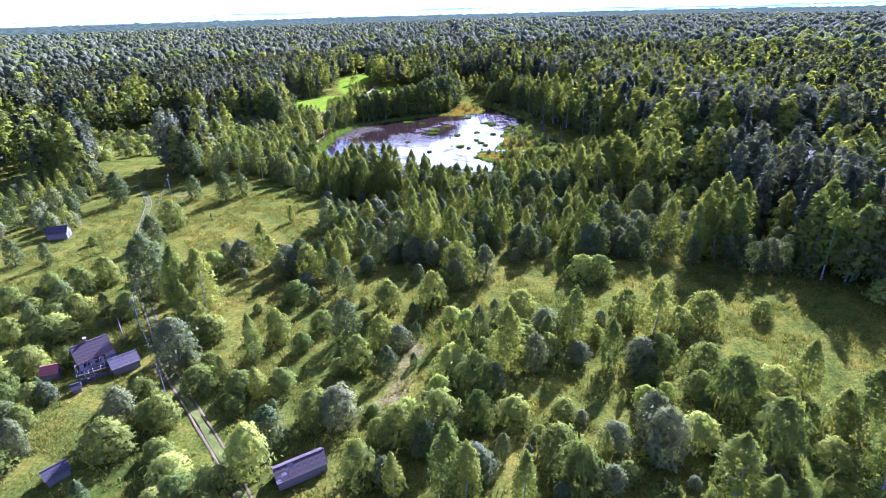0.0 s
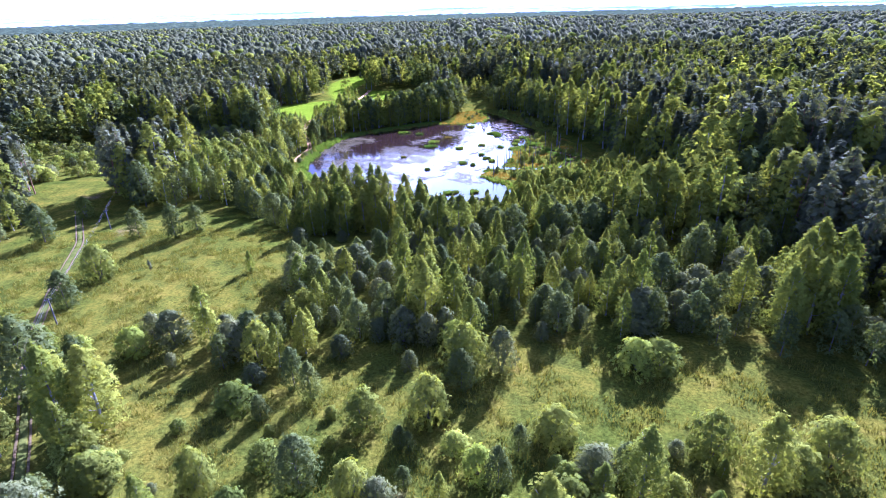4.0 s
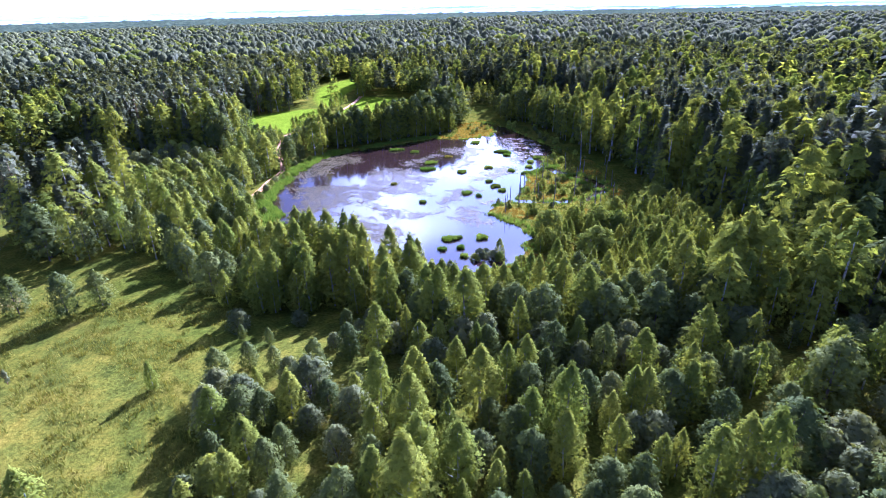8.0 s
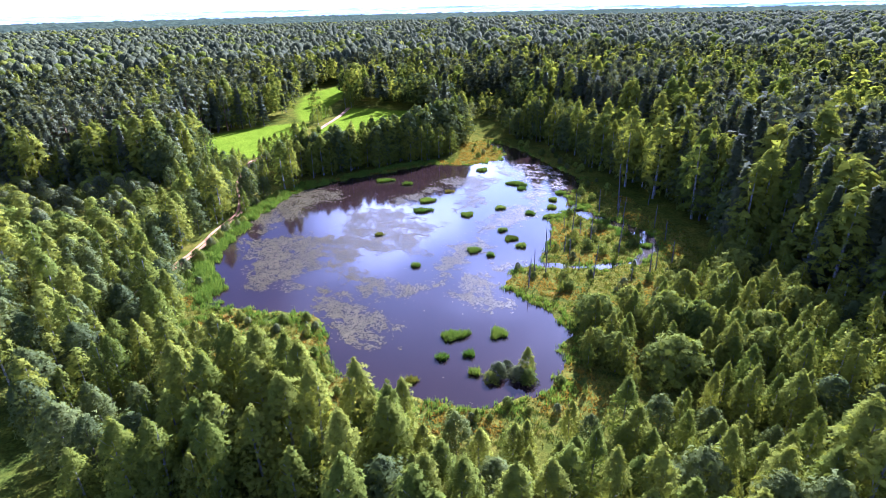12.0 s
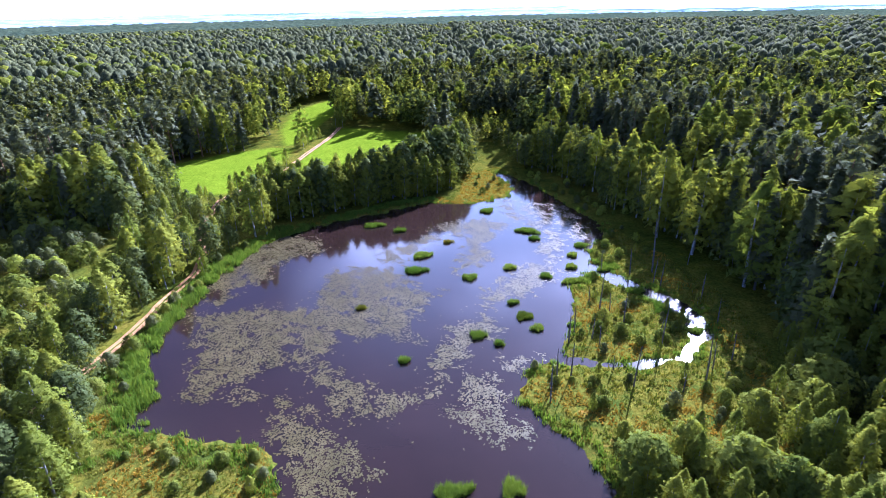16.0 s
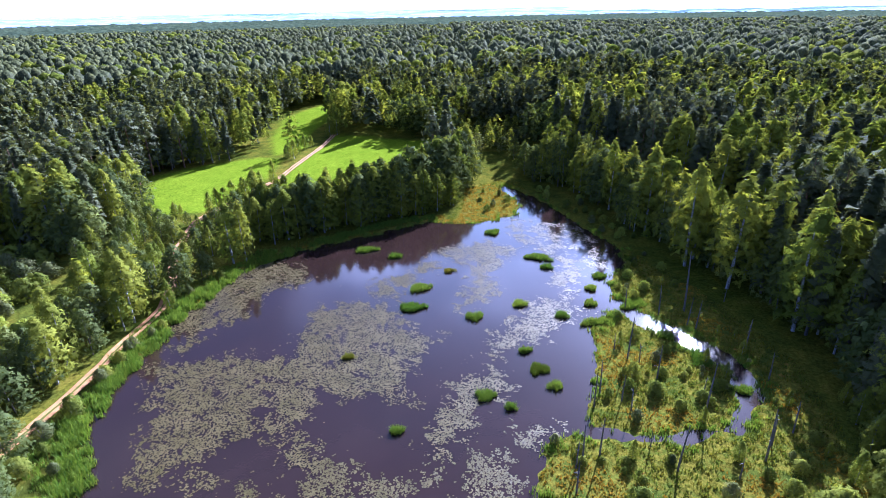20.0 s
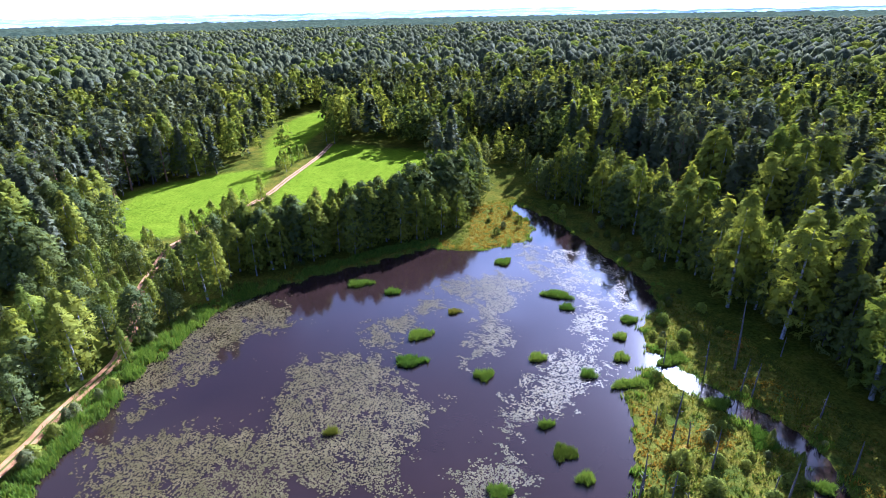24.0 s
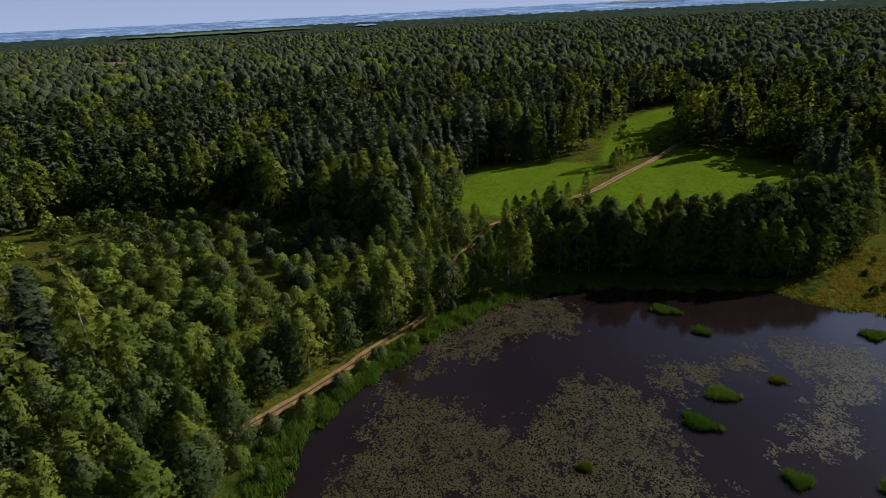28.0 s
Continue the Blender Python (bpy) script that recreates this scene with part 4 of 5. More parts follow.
# pale lakes and fields far off among the woods
def far_patch(name, label, category, azimuth, near, far, span, mat, lift=21):
    r, a = np.meshgrid(np.linspace(near, far, 5), np.radians(np.linspace(azimuth - span / 2, azimuth + span / 2, 25)))
    r = r + (far - near) * 0.25 * wave(a * 900, r * 0, 17, azimuth)
    middle = (near + far) / 2
    r = middle + (r - middle) * np.sqrt(np.maximum(0, 1 - (np.degrees(a) - azimuth) ** 2 / (span / 2) ** 2))
    px, py = r * np.sin(a), 170 + r * np.cos(a)
    i = np.arange(px.size).reshape(px.shape)
    pz = height(px, py) + lift
    me = mesh_of(name, np.stack([px, py, pz], -1), np.stack([i[:-1, :-1], i[1:, :-1], i[1:, 1:], i[:-1, 1:]], -1).reshape(-1, 4)[:, ::-1], mat)
    return tagged(new(name, me), label, category, kind="structure")


PALE_FIELD = canopy_material("pale_far_field", ((0.35, (0.3, 0.33, 0.26)), (0.65, (0.42, 0.44, 0.34))))
BROWN_FIELD = canopy_material("brown_far_field", ((0.35, (0.22, 0.15, 0.1)), (0.65, (0.3, 0.2, 0.13))))
GREEN_FIELD = canopy_material("green_far_field", ((0.35, (0.12, 0.16, 0.07)), (0.65, (0.18, 0.2, 0.1))))
far_patch("far_lake", "bright far lake under the horizon", "lake", 27, 2250, 3000, 30, WATER)
far_patch("far_field", "pale far field", "field", -16, 2800, 3400, 9, PALE_FIELD)
far_patch("far_field", "pale far field beside the lake", "field", 18, 2700, 3200, 10, PALE_FIELD)
far_patch("far_field", "pale far field in the woods", "field", 2, 2900, 3400, 8, PALE_FIELD)
far_patch("far_field", "brown ploughed far field", "field", -65.8, 640, 760, 10, BROWN_FIELD, 14)
far_patch("far_field", "long green far field", "field", -57, 1480, 1700, 17, GREEN_FIELD)
far_patch("far_river", "bright bend of a far river", "river", -43.5, 1500, 1640, 2.2, WATER)


# ---- the pond's plants ----
def scattered_in(n, x0, x1, y0, y1):
    return x0 + (x1 - x0) * rng.random(n), y0 + (y1 - y0) * rng.random(n)


def blades(x, y, z, tall, n, spread, lean=0.35, width=0.05):
    """Tufts of n pointed blades each: corners, three a blade."""
    m = len(x)
    a = rng.random((m, n)) * 6.283
    r = spread * np.sqrt(rng.random((m, n)))
    h = tall[:, None] * (0.6 + 0.6 * rng.random((m, n)))
    bx, by = x[:, None] + r * np.cos(a), y[:, None] + r * np.sin(a)
    t = rng.random((m, n)) * 6.283
    w = width * (0.6 + 0.8 * rng.random((m, n)))
    bz = z[:, None] - 0.06 + 0 * bx
    tx, ty = bx + h * lean * np.cos(t + 1.5) * rng.random((m, n)), by + h * lean * np.sin(t + 1.5) * rng.random((m, n))
    p = np.stack([np.stack([bx - w * np.cos(t), by - w * np.sin(t), bz], -1), np.stack([bx + w * np.cos(t), by + w * np.sin(t), bz], -1), np.stack([tx, ty, bz + h], -1)], 2)
    return p.reshape(-1, 3)


def tuft_stuff(name, label, category, kind, x, y, tall, n, spread, width, lean=0.35):
    v = blades(x, y, height(x, y), tall, n, spread, lean, width)
    return tagged(new(name, mesh_of(name, v, sprays(v), LEAF_STUFF[kind], np.repeat(rng.random(len(x)), n))), label, category, kind="stuff")


# sedge along the water's edge, hummocks on the bog, rough grass in the glades
x, y = scattered_in(52000, -62, 58, 156, 324)
s = shore(x, y)
reach = 0.3 + 2.2 * smooth(0.5 + wave(x, y, 19, 5.0)) + 3.4 * (x < -38) + 2.0 * (y < 197)
k = (s > -0.3) & (s < reach) & (wave(x, y, 8, 9.0) + 0.5 * wave(x, y, 3.1, 4.0) > np.where((x < -38) & (y > 196), -0.75, -0.15))
tuft_stuff("shore_sedge", "lush green sedge along the pond's edge", "sedge", "sedge", x[k], y[k], 0.5 + 0.45 * rng.random(k.sum()), 10, 0.45, 0.065)
x, y = scattered_in(60000, -62, 60, 154, 324)
wet = np.minimum(np.minimum(area_distance(BOG, x, y), area_distance(PENINSULA, x, y)), np.minimum(area_distance(SOUTH_BOG, x, y), shore(x, y) - 4 + 12 * ((x > 26) & (y > 240)) + 4 * ((x < -38) & (y > 196))))
k = (shore(x, y) > 0.6) & (wet < 1.5)
rusty = k & ((area_distance(PENINSULA, x, y) < 0) | (np.hypot((x - 26) / 4, (y - 222) / 8) < 1) | (wave(x, y, 17, 2.0) > np.where(y < 200, 0.05, 0.45)))
k &= ~rusty
tuft_stuff("bog_grass", "yellow-green grass hummocks on the bog", "grass", "bog", x[k], y[k], 0.22 + 0.3 * rng.random(k.sum()), 6, 0.45, 0.1, 0.9)
tuft_stuff("rusty_bog_grass", "low orange-yellow bog grass on the peninsula", "grass", "rust", x[rusty], y[rusty], 0.2 + 0.25 * rng.random(rusty.sum()), 5, 0.45, 0.14, 0.9)
x, y = scattered_in(60000, -95, 85, 28, 150)
k = (woods_at(x, y)[0] < 0.2) & (wave(x, y, 13, 3.0) + 0.6 * wave(x, y, 4.1, 1.0) > -0.1) & in_view(x, y)
for line in TRACKS.values():
    k &= line_distance(line, x, y) > 1.6
tuft_stuff("rough_grass", "uncut yellowing grass and weeds in the glades", "grass", "weeds", x[k], y[k], 0.28 + 0.45 * rng.random(k.sum()), 6, 0.6, 0.065, 0.7)

# a sunlit grassy spit along the north shore, tall lush sedge between the sandy track and the water
x, y = scattered_in(9000, -32, 4, 268, 292)
k = (line_distance([(-29, 272), (-22.7, 276.3), (-17, 280.2), (-11, 284.4), (-3, 287)], x, y) < 1.7 + 0.9 * wave(x, y, 6, 2.0)) & (shore(x, y) > -1.2)
tuft_stuff("spit_grass", "bright yellow-green grass on a spit by the north shore", "grass", "sedge", x[k], y[k], 0.35 + 0.4 * rng.random(k.sum()), 8, 0.4, 0.08, 0.6)
x, y = scattered_in(16000, -58, -34, 194, 268)
s = shore(x, y)
k = (s > -0.9) & (s < 2.8 + 1.8 * wave(x, y, 9, 3.0)) & (wave(x, y, 5.3, 4.0) + 0.5 * wave(x, y, 2.3, 1.0) > -0.2) & (line_distance(TRACKS["pond"], x, y) > 1.7)
tuft_stuff("bank_sedge", "tall lush green sedge between the sandy track and the water", "sedge", "sedge", x[k], y[k], 0.7 + 0.6 * rng.random(k.sum()), 9, 0.5, 0.085, 0.5)

# lily pads in broad drifts
DRIFTS = [[(-47, 264), (-31, 260), (-26, 252), (-34, 247), (-39, 240), (-44, 233), (-50, 229), (-50, 236), (-46, 246)],
          [(-47, 224), (-33, 223), (-25, 225), (-18, 221), (-16, 215), (-19, 212), (-25, 215), (-24, 208), (-29, 204), (-31, 202), (-21, 198), (-22, 196), (-31, 200), (-35, 198), (-38, 200), (-39, 207), (-43, 216)],
          [(-24, 241), (-10, 243), (-6, 234), (0, 230), (-4, 222), (-5, 217), (-3, 214), (-17, 215), (-20, 203), (-26, 213), (-25, 221)],
          [(-17, 214), (-17, 206), (-11, 201), (-6, 199), (-1, 201), (-2, 210), (1, 214), (3, 220), (9, 220), (12, 217), (6, 211), (4, 207), (1, 203), (-1, 198), (-8, 194), (-15, 196), (-20, 203)],
          [(-23, 197), (-18, 197), (-13, 191), (-9, 187), (-8, 180), (-17, 180), (-23, 192)], [(4, 204), (10, 204), (9, 195), (12, 191), (8, 188), (3, 192), (2, 196), (3, 201)],
          [(-1, 267), (12, 271), (18, 266), (10, 251), (13, 247), (8, 241), (3, 239), (6, 251), (6, 258), (1, 262)], [(25, 256), (32, 257), (24, 241), (26, 237), (16, 227), (9, 231), (14, 236), (17, 241), (25, 244), (22, 249)],
          [(11, 231), (16, 229), (11, 225), (8, 222), (7, 225)], [(15, 288), (37, 281), (39, 261), (36, 254), (26, 250), (25, 258), (16, 271)], [(-14, 251), (-6, 255), (-2, 264), (1, 258), (-6, 249), (-8, 243), (-13, 245)],
          [(-43, 219), (-44, 223), (-35, 226), (-21, 224), (-12, 218)], [(-39, 234), (-41, 232), (-42, 226), (-45, 227), (-44, 238), (-42, 248), (-38, 252), (-35, 239)],
          [(26, 236), (31, 237), (36, 233), (32, 231), (26, 231)], [(10, 208), (16, 208), (14, 203), (11, 205)]]
THIN = [9, 13]         # drifts with wide gaps
x, y = scattered_in(440000, -50, 42, 164, 300)
cover = np.full(x.shape, -9.0)
for i, area in enumerate(DRIFTS):
    cover = np.maximum(cover, np.minimum(-area_distance(area, x, y) / 3.2, 0.75) - (0.55 if i in THIN else 0.0))
ragged = 0.5 * wave(x, y, 8, 6.0) + 0.5 * wave(x, y, 3.9, 7.0) + 0.42 * wave(x, y, 1.7, 8.0) + 0.3 * wave(x, y, 0.8, 5.0)
cover = np.maximum(cover + 1.0 * ragged, (ragged - 0.95) * 0.8)
k = (cover > 0.0) & (rng.random(len(x)) < 0.1 + 1.2 * np.clip(cover, 0, 1)) & (shore(x, y) < -0.4)
x, y = x[k], y[k]
size = 0.085 + 0.08 * rng.random(len(x))
a = rng.random(len(x))[:, None] * 6.283 + np.arange(4) * 1.5708 + rng.normal(0, 0.25, (len(x), 4))
tilt = rng.normal(0, 0.06, (len(x), 2))
px, py = size[:, None] * np.cos(a), size[:, None] * np.sin(a)
pz = 0.03 + px * tilt[:, :1] + py * tilt[:, 1:]
v = np.stack([x[:, None] + px, y[:, None] + py, pz], -1)
tagged(new("lily_pads", mesh_of("lily_pads", v, np.arange(v.size // 3).reshape(-1, 4), LILY)), "drifts of pale brownish lily pads floating on the pond", "lily pads", kind="stuff")


def tussock(x, y, long, wide, turn=0.0, kind="sedge", tall=0.75):
    """A floating tuft: a flat root mat with a thick head of blades."""
    n = int(30 + 24 * long * wide)
    r, a = np.sqrt(rng.random(n)), rng.random(n) * 6.283
    edge = 1 + 0.25 * np.sin(3 * a + x) + 0.15 * np.sin(5 * a + y)
    bx, by = r * edge * np.cos(a) * long / 2, r * edge * np.sin(a) * wide / 2
    v = blades(bx, by, np.full(n, 0.05), np.full(n, tall), 8, 0.25, 1.0, 0.05)
    root = tagged(new("sedge_tussock"), "yellow-green grassy tussock floating on the pond" if kind == "bog" else "bright green sedge tussock standing in the pond", "sedge tussock", group="tussocks in the pond")
    part("leaves", mesh_of("leaves", v, sprays(v), LEAF[kind]), None, root)
    mat_v = [(0, 0, 0.07)] + [(long * 0.5 * q * (1 + 0.2 * math.sin(3 * t + x)) * math.cos(t), wide * 0.5 * q * (1 + 0.2 * math.sin(3 * t + x)) * math.sin(t), zz) for q, zz in ((0.6, 0.06), (0.8, -0.15)) for t in [6.283 * i / 12 for i in range(12)]]
    mat_f = [(0, 1 + i, 1 + (i + 1) % 12) for i in range(12)] + [f for i in range(12) for f in ((1 + i, 13 + i, 13 + (i + 1) % 12), (1 + i, 13 + (i + 1) % 12, 1 + (i + 1) % 12))]
    part("root_mat", mesh_of("root_mat", mat_v, mat_f, TURF), None, root)
    root.matrix_world = pose(x, y, 0, 0, 0, turn)
    return root


for x, y, long, wide, turn in ((-5.2, 239.8, 4.2, 2.6, 0), (-3.9, 247.4, 3.8, 2.6, 20), (6.3, 236.1, 2.8, 2.0, 10), (6.7, 214.3, 2.4, 2.0, 0), (15, 240.4, 2.2, 2.0, 0), (22.1, 260.8, 5.2, 2.6, -20),
                               (23, 256, 2.0, 1.8, 0), (1.5, 181.7, 4.4, 2.0, 10), (8.7, 182.1, 2.4, 2.6, 0), (22.1, 236, 2.2, 1.7, 0), (28, 233.6, 6.0, 1.5, 5), (33, 251.3, 2.6, 2.0, 0),
                               (28.4, 240.2, 2.0, 2.0, 0), (17.1, 216.2, 1.9, 1.6, 0), (14, 225.3, 2.2, 1.0, 10), (-10.1, 262.9, 2.8, 1.8, 0), (-17.2, 266.6, 4.6, 2.2, 10), (13.1, 276, 3.4, 2.4, 30),
                               (10.1, 211.8, 1.3, 1.1, 0), (-5.6, 207.5, 1.6, 1.0, 0), (36.2, 239.5, 5.0, 2.6, 30), (38.5, 229, 3.0, 2.2, 10), (3.6, 176.6, 1.5, 1.1, 0), (-0.4, 175.9, 1.5, 1.1, 0),
                               (4.3, 172.2, 1.4, 1.2, 0), (30, 246, 2.0, 1.6, 0), (41, 222, 2.6, 4.0, 0), (44, 214.5, 2.2, 1.6, 0)):
    tussock(x, y, long, wide, turn)
for x, y, long, wide in ((-14.7, 224.4, 1.8, 1.1), (15.4, 220.3, 2.8, 2.4), (2.0, 255, 2.2, 1.2), (-4.8, 170.6, 1.8, 1.2)):
    tussock(x, y, long, wide, 15, "bog", 0.6)


def snag(x, y, tall):
    """A dead, bare, broken trunk in the bog, with stubs of branches."""
    root = tagged(new("dead_tree"), "bare grey dead trunk standing in the bog", "dead tree", group="dead trees in the bog")
    lx, ly = rng.normal(0, 0.035 * tall, 2)
    r = 0.055 + 0.009 * tall
    v, q = tube([(0, 0, -0.4), (lx * 0.3, ly * 0.3, tall * 0.4), (lx * 0.8, ly * 0.8, tall * 0.8), (lx, ly, tall)], [r * 1.2, r, r * 0.7, r * 0.35], 6)
    part("trunk", mesh_of("trunk", v, q, DEAD_WOOD), None, root)
    for i in range(int(2 + tall / 2)):
        z0, t, e = tall * (0.35 + 0.55 * rng.random()), rng.random() * 6.283, 0.25 + 0.5 * rng.random()
        c = z0 / tall
        v, q = tube([(lx * c, ly * c, z0), (lx * c + e * math.cos(t), ly * c + e * math.sin(t), z0 + 0.2)], [0.035, 0.012], 4)
        part("branch_stub", mesh_of("branch_stub", v, q, DEAD_WOOD), None, root)
    root.location = (x, y, max(0.0, float(height(x, y))))


for x, y, tall in ((21.6, 211.6, 6.0), (23.1, 214.2, 5.8), (25.8, 212.7, 4.5), (28.4, 225.1, 3.2), (29.7, 222.5, 7.8), (31.3, 221.6, 3.8), (32.6, 217.6, 5.8), (39.5, 235.7, 6.0),
                   (44.5, 236.7, 12.0), (42.8, 231.4, 5.8), (43.8, 230.3, 5.8), (36.3, 209.8, 8.0), (37.8, 213.8, 3.0), (26.5, 210.7, 4.0), (28.6, 200, 7.0), (17.6, 201.7, 5.8), (20, 202.7, 6.2),
                   (26.8, 204.0, 2.8), (35.4, 198.7, 3.2), (39.8, 201.2, 8.0), (42, 203.8, 4.8), (48.6, 216.4, 5.2), (53.3, 239.9, 3.5), (16.6, 200.7, 4.2), (34.3, 238.2, 4.8), (46, 206, 5.0), (49, 224, 6.0), (15.8, 197, 5.0)):
    snag(x, y, tall)

# bushes on the bog, on the islet and by the track
for kind, x, y, h in (("willow", 7.6, 171.6, 3.4), ("willow", 10.2, 171.0, 3.2), ("birch", 11.8, 172.6, 5.0), ("shrub", 6.4, 170.6, 2.6), ("willow", 9.0, 173.0, 2.8), ("shrub", 11.6, 170.2, 2.6), ("shrub", 29, 218, 2.6), ("shrub", 31, 214, 2.2), ("shrub", 27.5, 215, 2.0),
                      ("shrub", 33, 210.5, 1.8), ("willow", 34, 222, 1.8), ("birch", -50.8, 240.5, 6.5), ("shrub", -51.5, 224, 2.0), ("willow", -51.2, 228, 2.2), ("willow", -51.6, 219, 2.4), ("shrub", -52.2, 213, 2.4),
                      ("willow", -52.4, 207, 3.0), ("shrub", -49.4, 234, 1.8), ("willow", -49.5, 246, 2.2), ("shrub", -46, 253, 2.0), ("shrub", 24, 190, 2.4), ("willow", 27, 186, 3.0), ("birch", 30, 184, 5.0),
                      ("birch", 28, 178, 5.5), ("birch", 33, 189, 5.0), ("shrub", 22, 196, 1.8), ("willow", 33, 196, 2.2), ("shrub", 13, 292, 1.8), ("willow", 15, 296, 1.8), ("shrub", 40, 196, 2.4), ("birch", 36, 184, 6.5),
                      ("birch", 25, 171, 5.0), ("shrub", -30, 176, 2.2), ("willow", -38, 178, 2.6), ("birch", -43.9, 381, 10.0), ("birch", -46.5, 379, 8.0), ("birch", -52, 356, 6.0), ("birch", -53, 350, 7.0), ("alder", -55, 343, 5.0), ("birch", -50.5, 361, 4.5)):
    plant(kind, x, y, h)

# young birches crowding the bog's southern side
x, y = scattered_in(330, 18, 60, 168, 214)
k = inside([(19, 174), (23, 183), (29, 189), (36, 188), (44, 194), (51, 201), (57, 213), (60, 208), (60, 180), (40, 168), (22, 168)], x, y)
for i in np.flatnonzero(k)[:110]:
    plant(("birch", "birch", "birch", "shrub")[int(rng.integers(0, 4))], float(x[i]), float(y[i]), float(3.2 + 4.4 * rng.random()), young=True)

# low bushes all over the overgrown glade but for its grassy middle
OPEN_GRASS = [(6, 84), (20, 80), (32, 76), (40, 60), (46, 38), (70, 38), (75, 98), (6, 100)]
x, y = scattered_in(480, -80, 80, 30, 100)
k = inside(GLADES[1], x, y) & (wave(x, y, 30, 2.0) > -0.35) & in_view(x, y) & ~inside(OPEN_GRASS, x, y)
for line in TRACKS.values():
    k &= line_distance(line, x, y) > 2.5
for px, py in [(-55, 67), (-52, 64), (-48, 66), (-18, 45), (-46, 45)]:
    k &= np.hypot(x - px, y - py) > 4.5
for i in np.flatnonzero(k)[:170]:
    kind = ("shrub", "shrub", "willow", "alder", "yellow", "birch")[int(rng.integers(0, 6))]
    plant(kind, float(x[i]), float(y[i]), float((1.4 + 3.0 * rng.random() ** 1.6) * (1.6 if kind in ("birch", "alder") else 1.0)), young=True)

# dwarf bushes and saplings on the bog and the islet
x, y = scattered_in(1200, -46, 56, 158, 312)
k = (shore(x, y) > 1.0) & ((area_distance(BOG, x, y) < -1) | (area_distance(SOUTH_BOG, x, y) < -1) | ((area_distance(PENINSULA, x, y) < -3) & (rng.random(len(x)) < 0.3)))
for i in np.flatnonzero(k)[:150]:
    kind = ("shrub", "willow", "shrub", "birch")[int(rng.integers(0, 4))]
    plant(kind, float(x[i]), float(y[i]), float((0.8 + 0.9 * rng.random()) * (2.0 if kind == "birch" else 1.0)), young=True)

# a glinting puddle in a gap of the wood
a = np.linspace(0, 6.283, 25)[:-1]
px, py = 47 + 2.6 * np.cos(a) * (1 + 0.2 * np.sin(3 * a)), 116 + 3.6 * np.sin(a) * (1 + 0.15 * np.sin(2 * a))
pz = float(height(px, py).max()) + 0.03
v = np.concatenate([[(47, 116, pz)], np.stack([px, py, px * 0 + pz], -1), np.stack([47 + (px - 47) * 1.08, 116 + (py - 116) * 1.08, px * 0 + pz - 1.2], -1)])
f = [(0, 1 + i, 1 + (i + 1) % 24) for i in range(24)] + [t for i in range(24) for t in ((1 + i, 25 + i, 25 + (i + 1) % 24), (1 + i, 25 + (i + 1) % 24, 1 + (i + 1) % 24))]
tagged(new("puddle", mesh_of("puddle", v, f, WATER)), "small bright puddle among dark trees", "water", kind="structure")


# ---- buildings ----
def box_mesh(name, size, mat, at=(0, 0, 0), soft=0.015):
    bm = bmesh.new()
    bmesh.ops.create_cube(bm, size=1.0)
    bmesh.ops.scale(bm, vec=size, verts=bm.verts)
    if soft:
        bmesh.ops.bevel(bm, geom=bm.edges[:], offset=soft, segments=1, affect='EDGES')
    bmesh.ops.translate(bm, vec=at, verts=bm.verts)
    me = bpy.data.meshes.new(name)
    bm.to_mesh(me)
    bm.free()
    me.materials.append(mat)
    return me


def block(name, parent, size, at, mat, turn=(0, 0, 0), label=""):
    ob = part(name, box_mesh(name, size, mat), None, parent, label)
    ob.matrix_local = pose(*at, *turn)
    return ob


def gable_wall(name, parent, wide, low, top, thick, x, mat):
    """A pentagon wall across the ridge, at x along it."""
    pts = [(-wide / 2, 0), (wide / 2, 0), (wide / 2, low), (0, top), (-wide / 2, low)]
    v = [(x + dx, py, pz) for dx in (-thick / 2, thick / 2) for py, pz in pts]
    bm = bmesh.new()
    vs = [bm.verts.new(p) for p in v]
    bm.faces.new(vs[:5][::-1]), bm.faces.new(vs[5:])
    for i in range(5):
        bm.faces.new((vs[i], vs[(i + 1) % 5], vs[5 + (i + 1) % 5], vs[5 + i]))
    me = bpy.data.meshes.new(name)
    bm.to_mesh(me)
    bm.free()
    me.materials.append(mat)
    return part(name, me, None, parent)


def gable_roof(parent, long, wide, low, top, over, rows, columns, mat, patched=()):
    """Two slopes laid with overlapping sheets, each a piece of its own."""
    run, rise = wide / 2 + over, (top - low) * (wide / 2 + over) / (wide / 2)
    slope, pitch = math.hypot(run, rise), math.degrees(math.atan2(rise, run))
    for side in (-1, 1):
        base = block("roof", parent, (long + 2 * over, slope, 0.06), (0, side * run / 2, top - rise / 2 - 0.05), GREY_BOARD, (-side * pitch, 0, 0))
        w, d = (long + 2 * over) / columns, slope / rows
        sheet = box_mesh("roof_sheet", (w * 0.985, d * 1.1, 0.018), mat, soft=0)
        for i in range(columns):
            for j in range(rows):
                if (side, i, j) in patched:
                    continue
                ob = part("roof_sheet", sheet, None, base)
                ob.matrix_local = pose(-(long + 2 * over) / 2 + w * (i + 0.5), side * (-slope / 2 + d * (j + 0.5)), 0.05 + 0.012 * (rows - j) + 0.006 * rng.random(), -side * 1.6, 0, rng.normal(0, 0.5))
    block("ridge_cap", parent, (long + 2 * over, 0.28, 0.05), (0, 0, top + 0.07), mat)


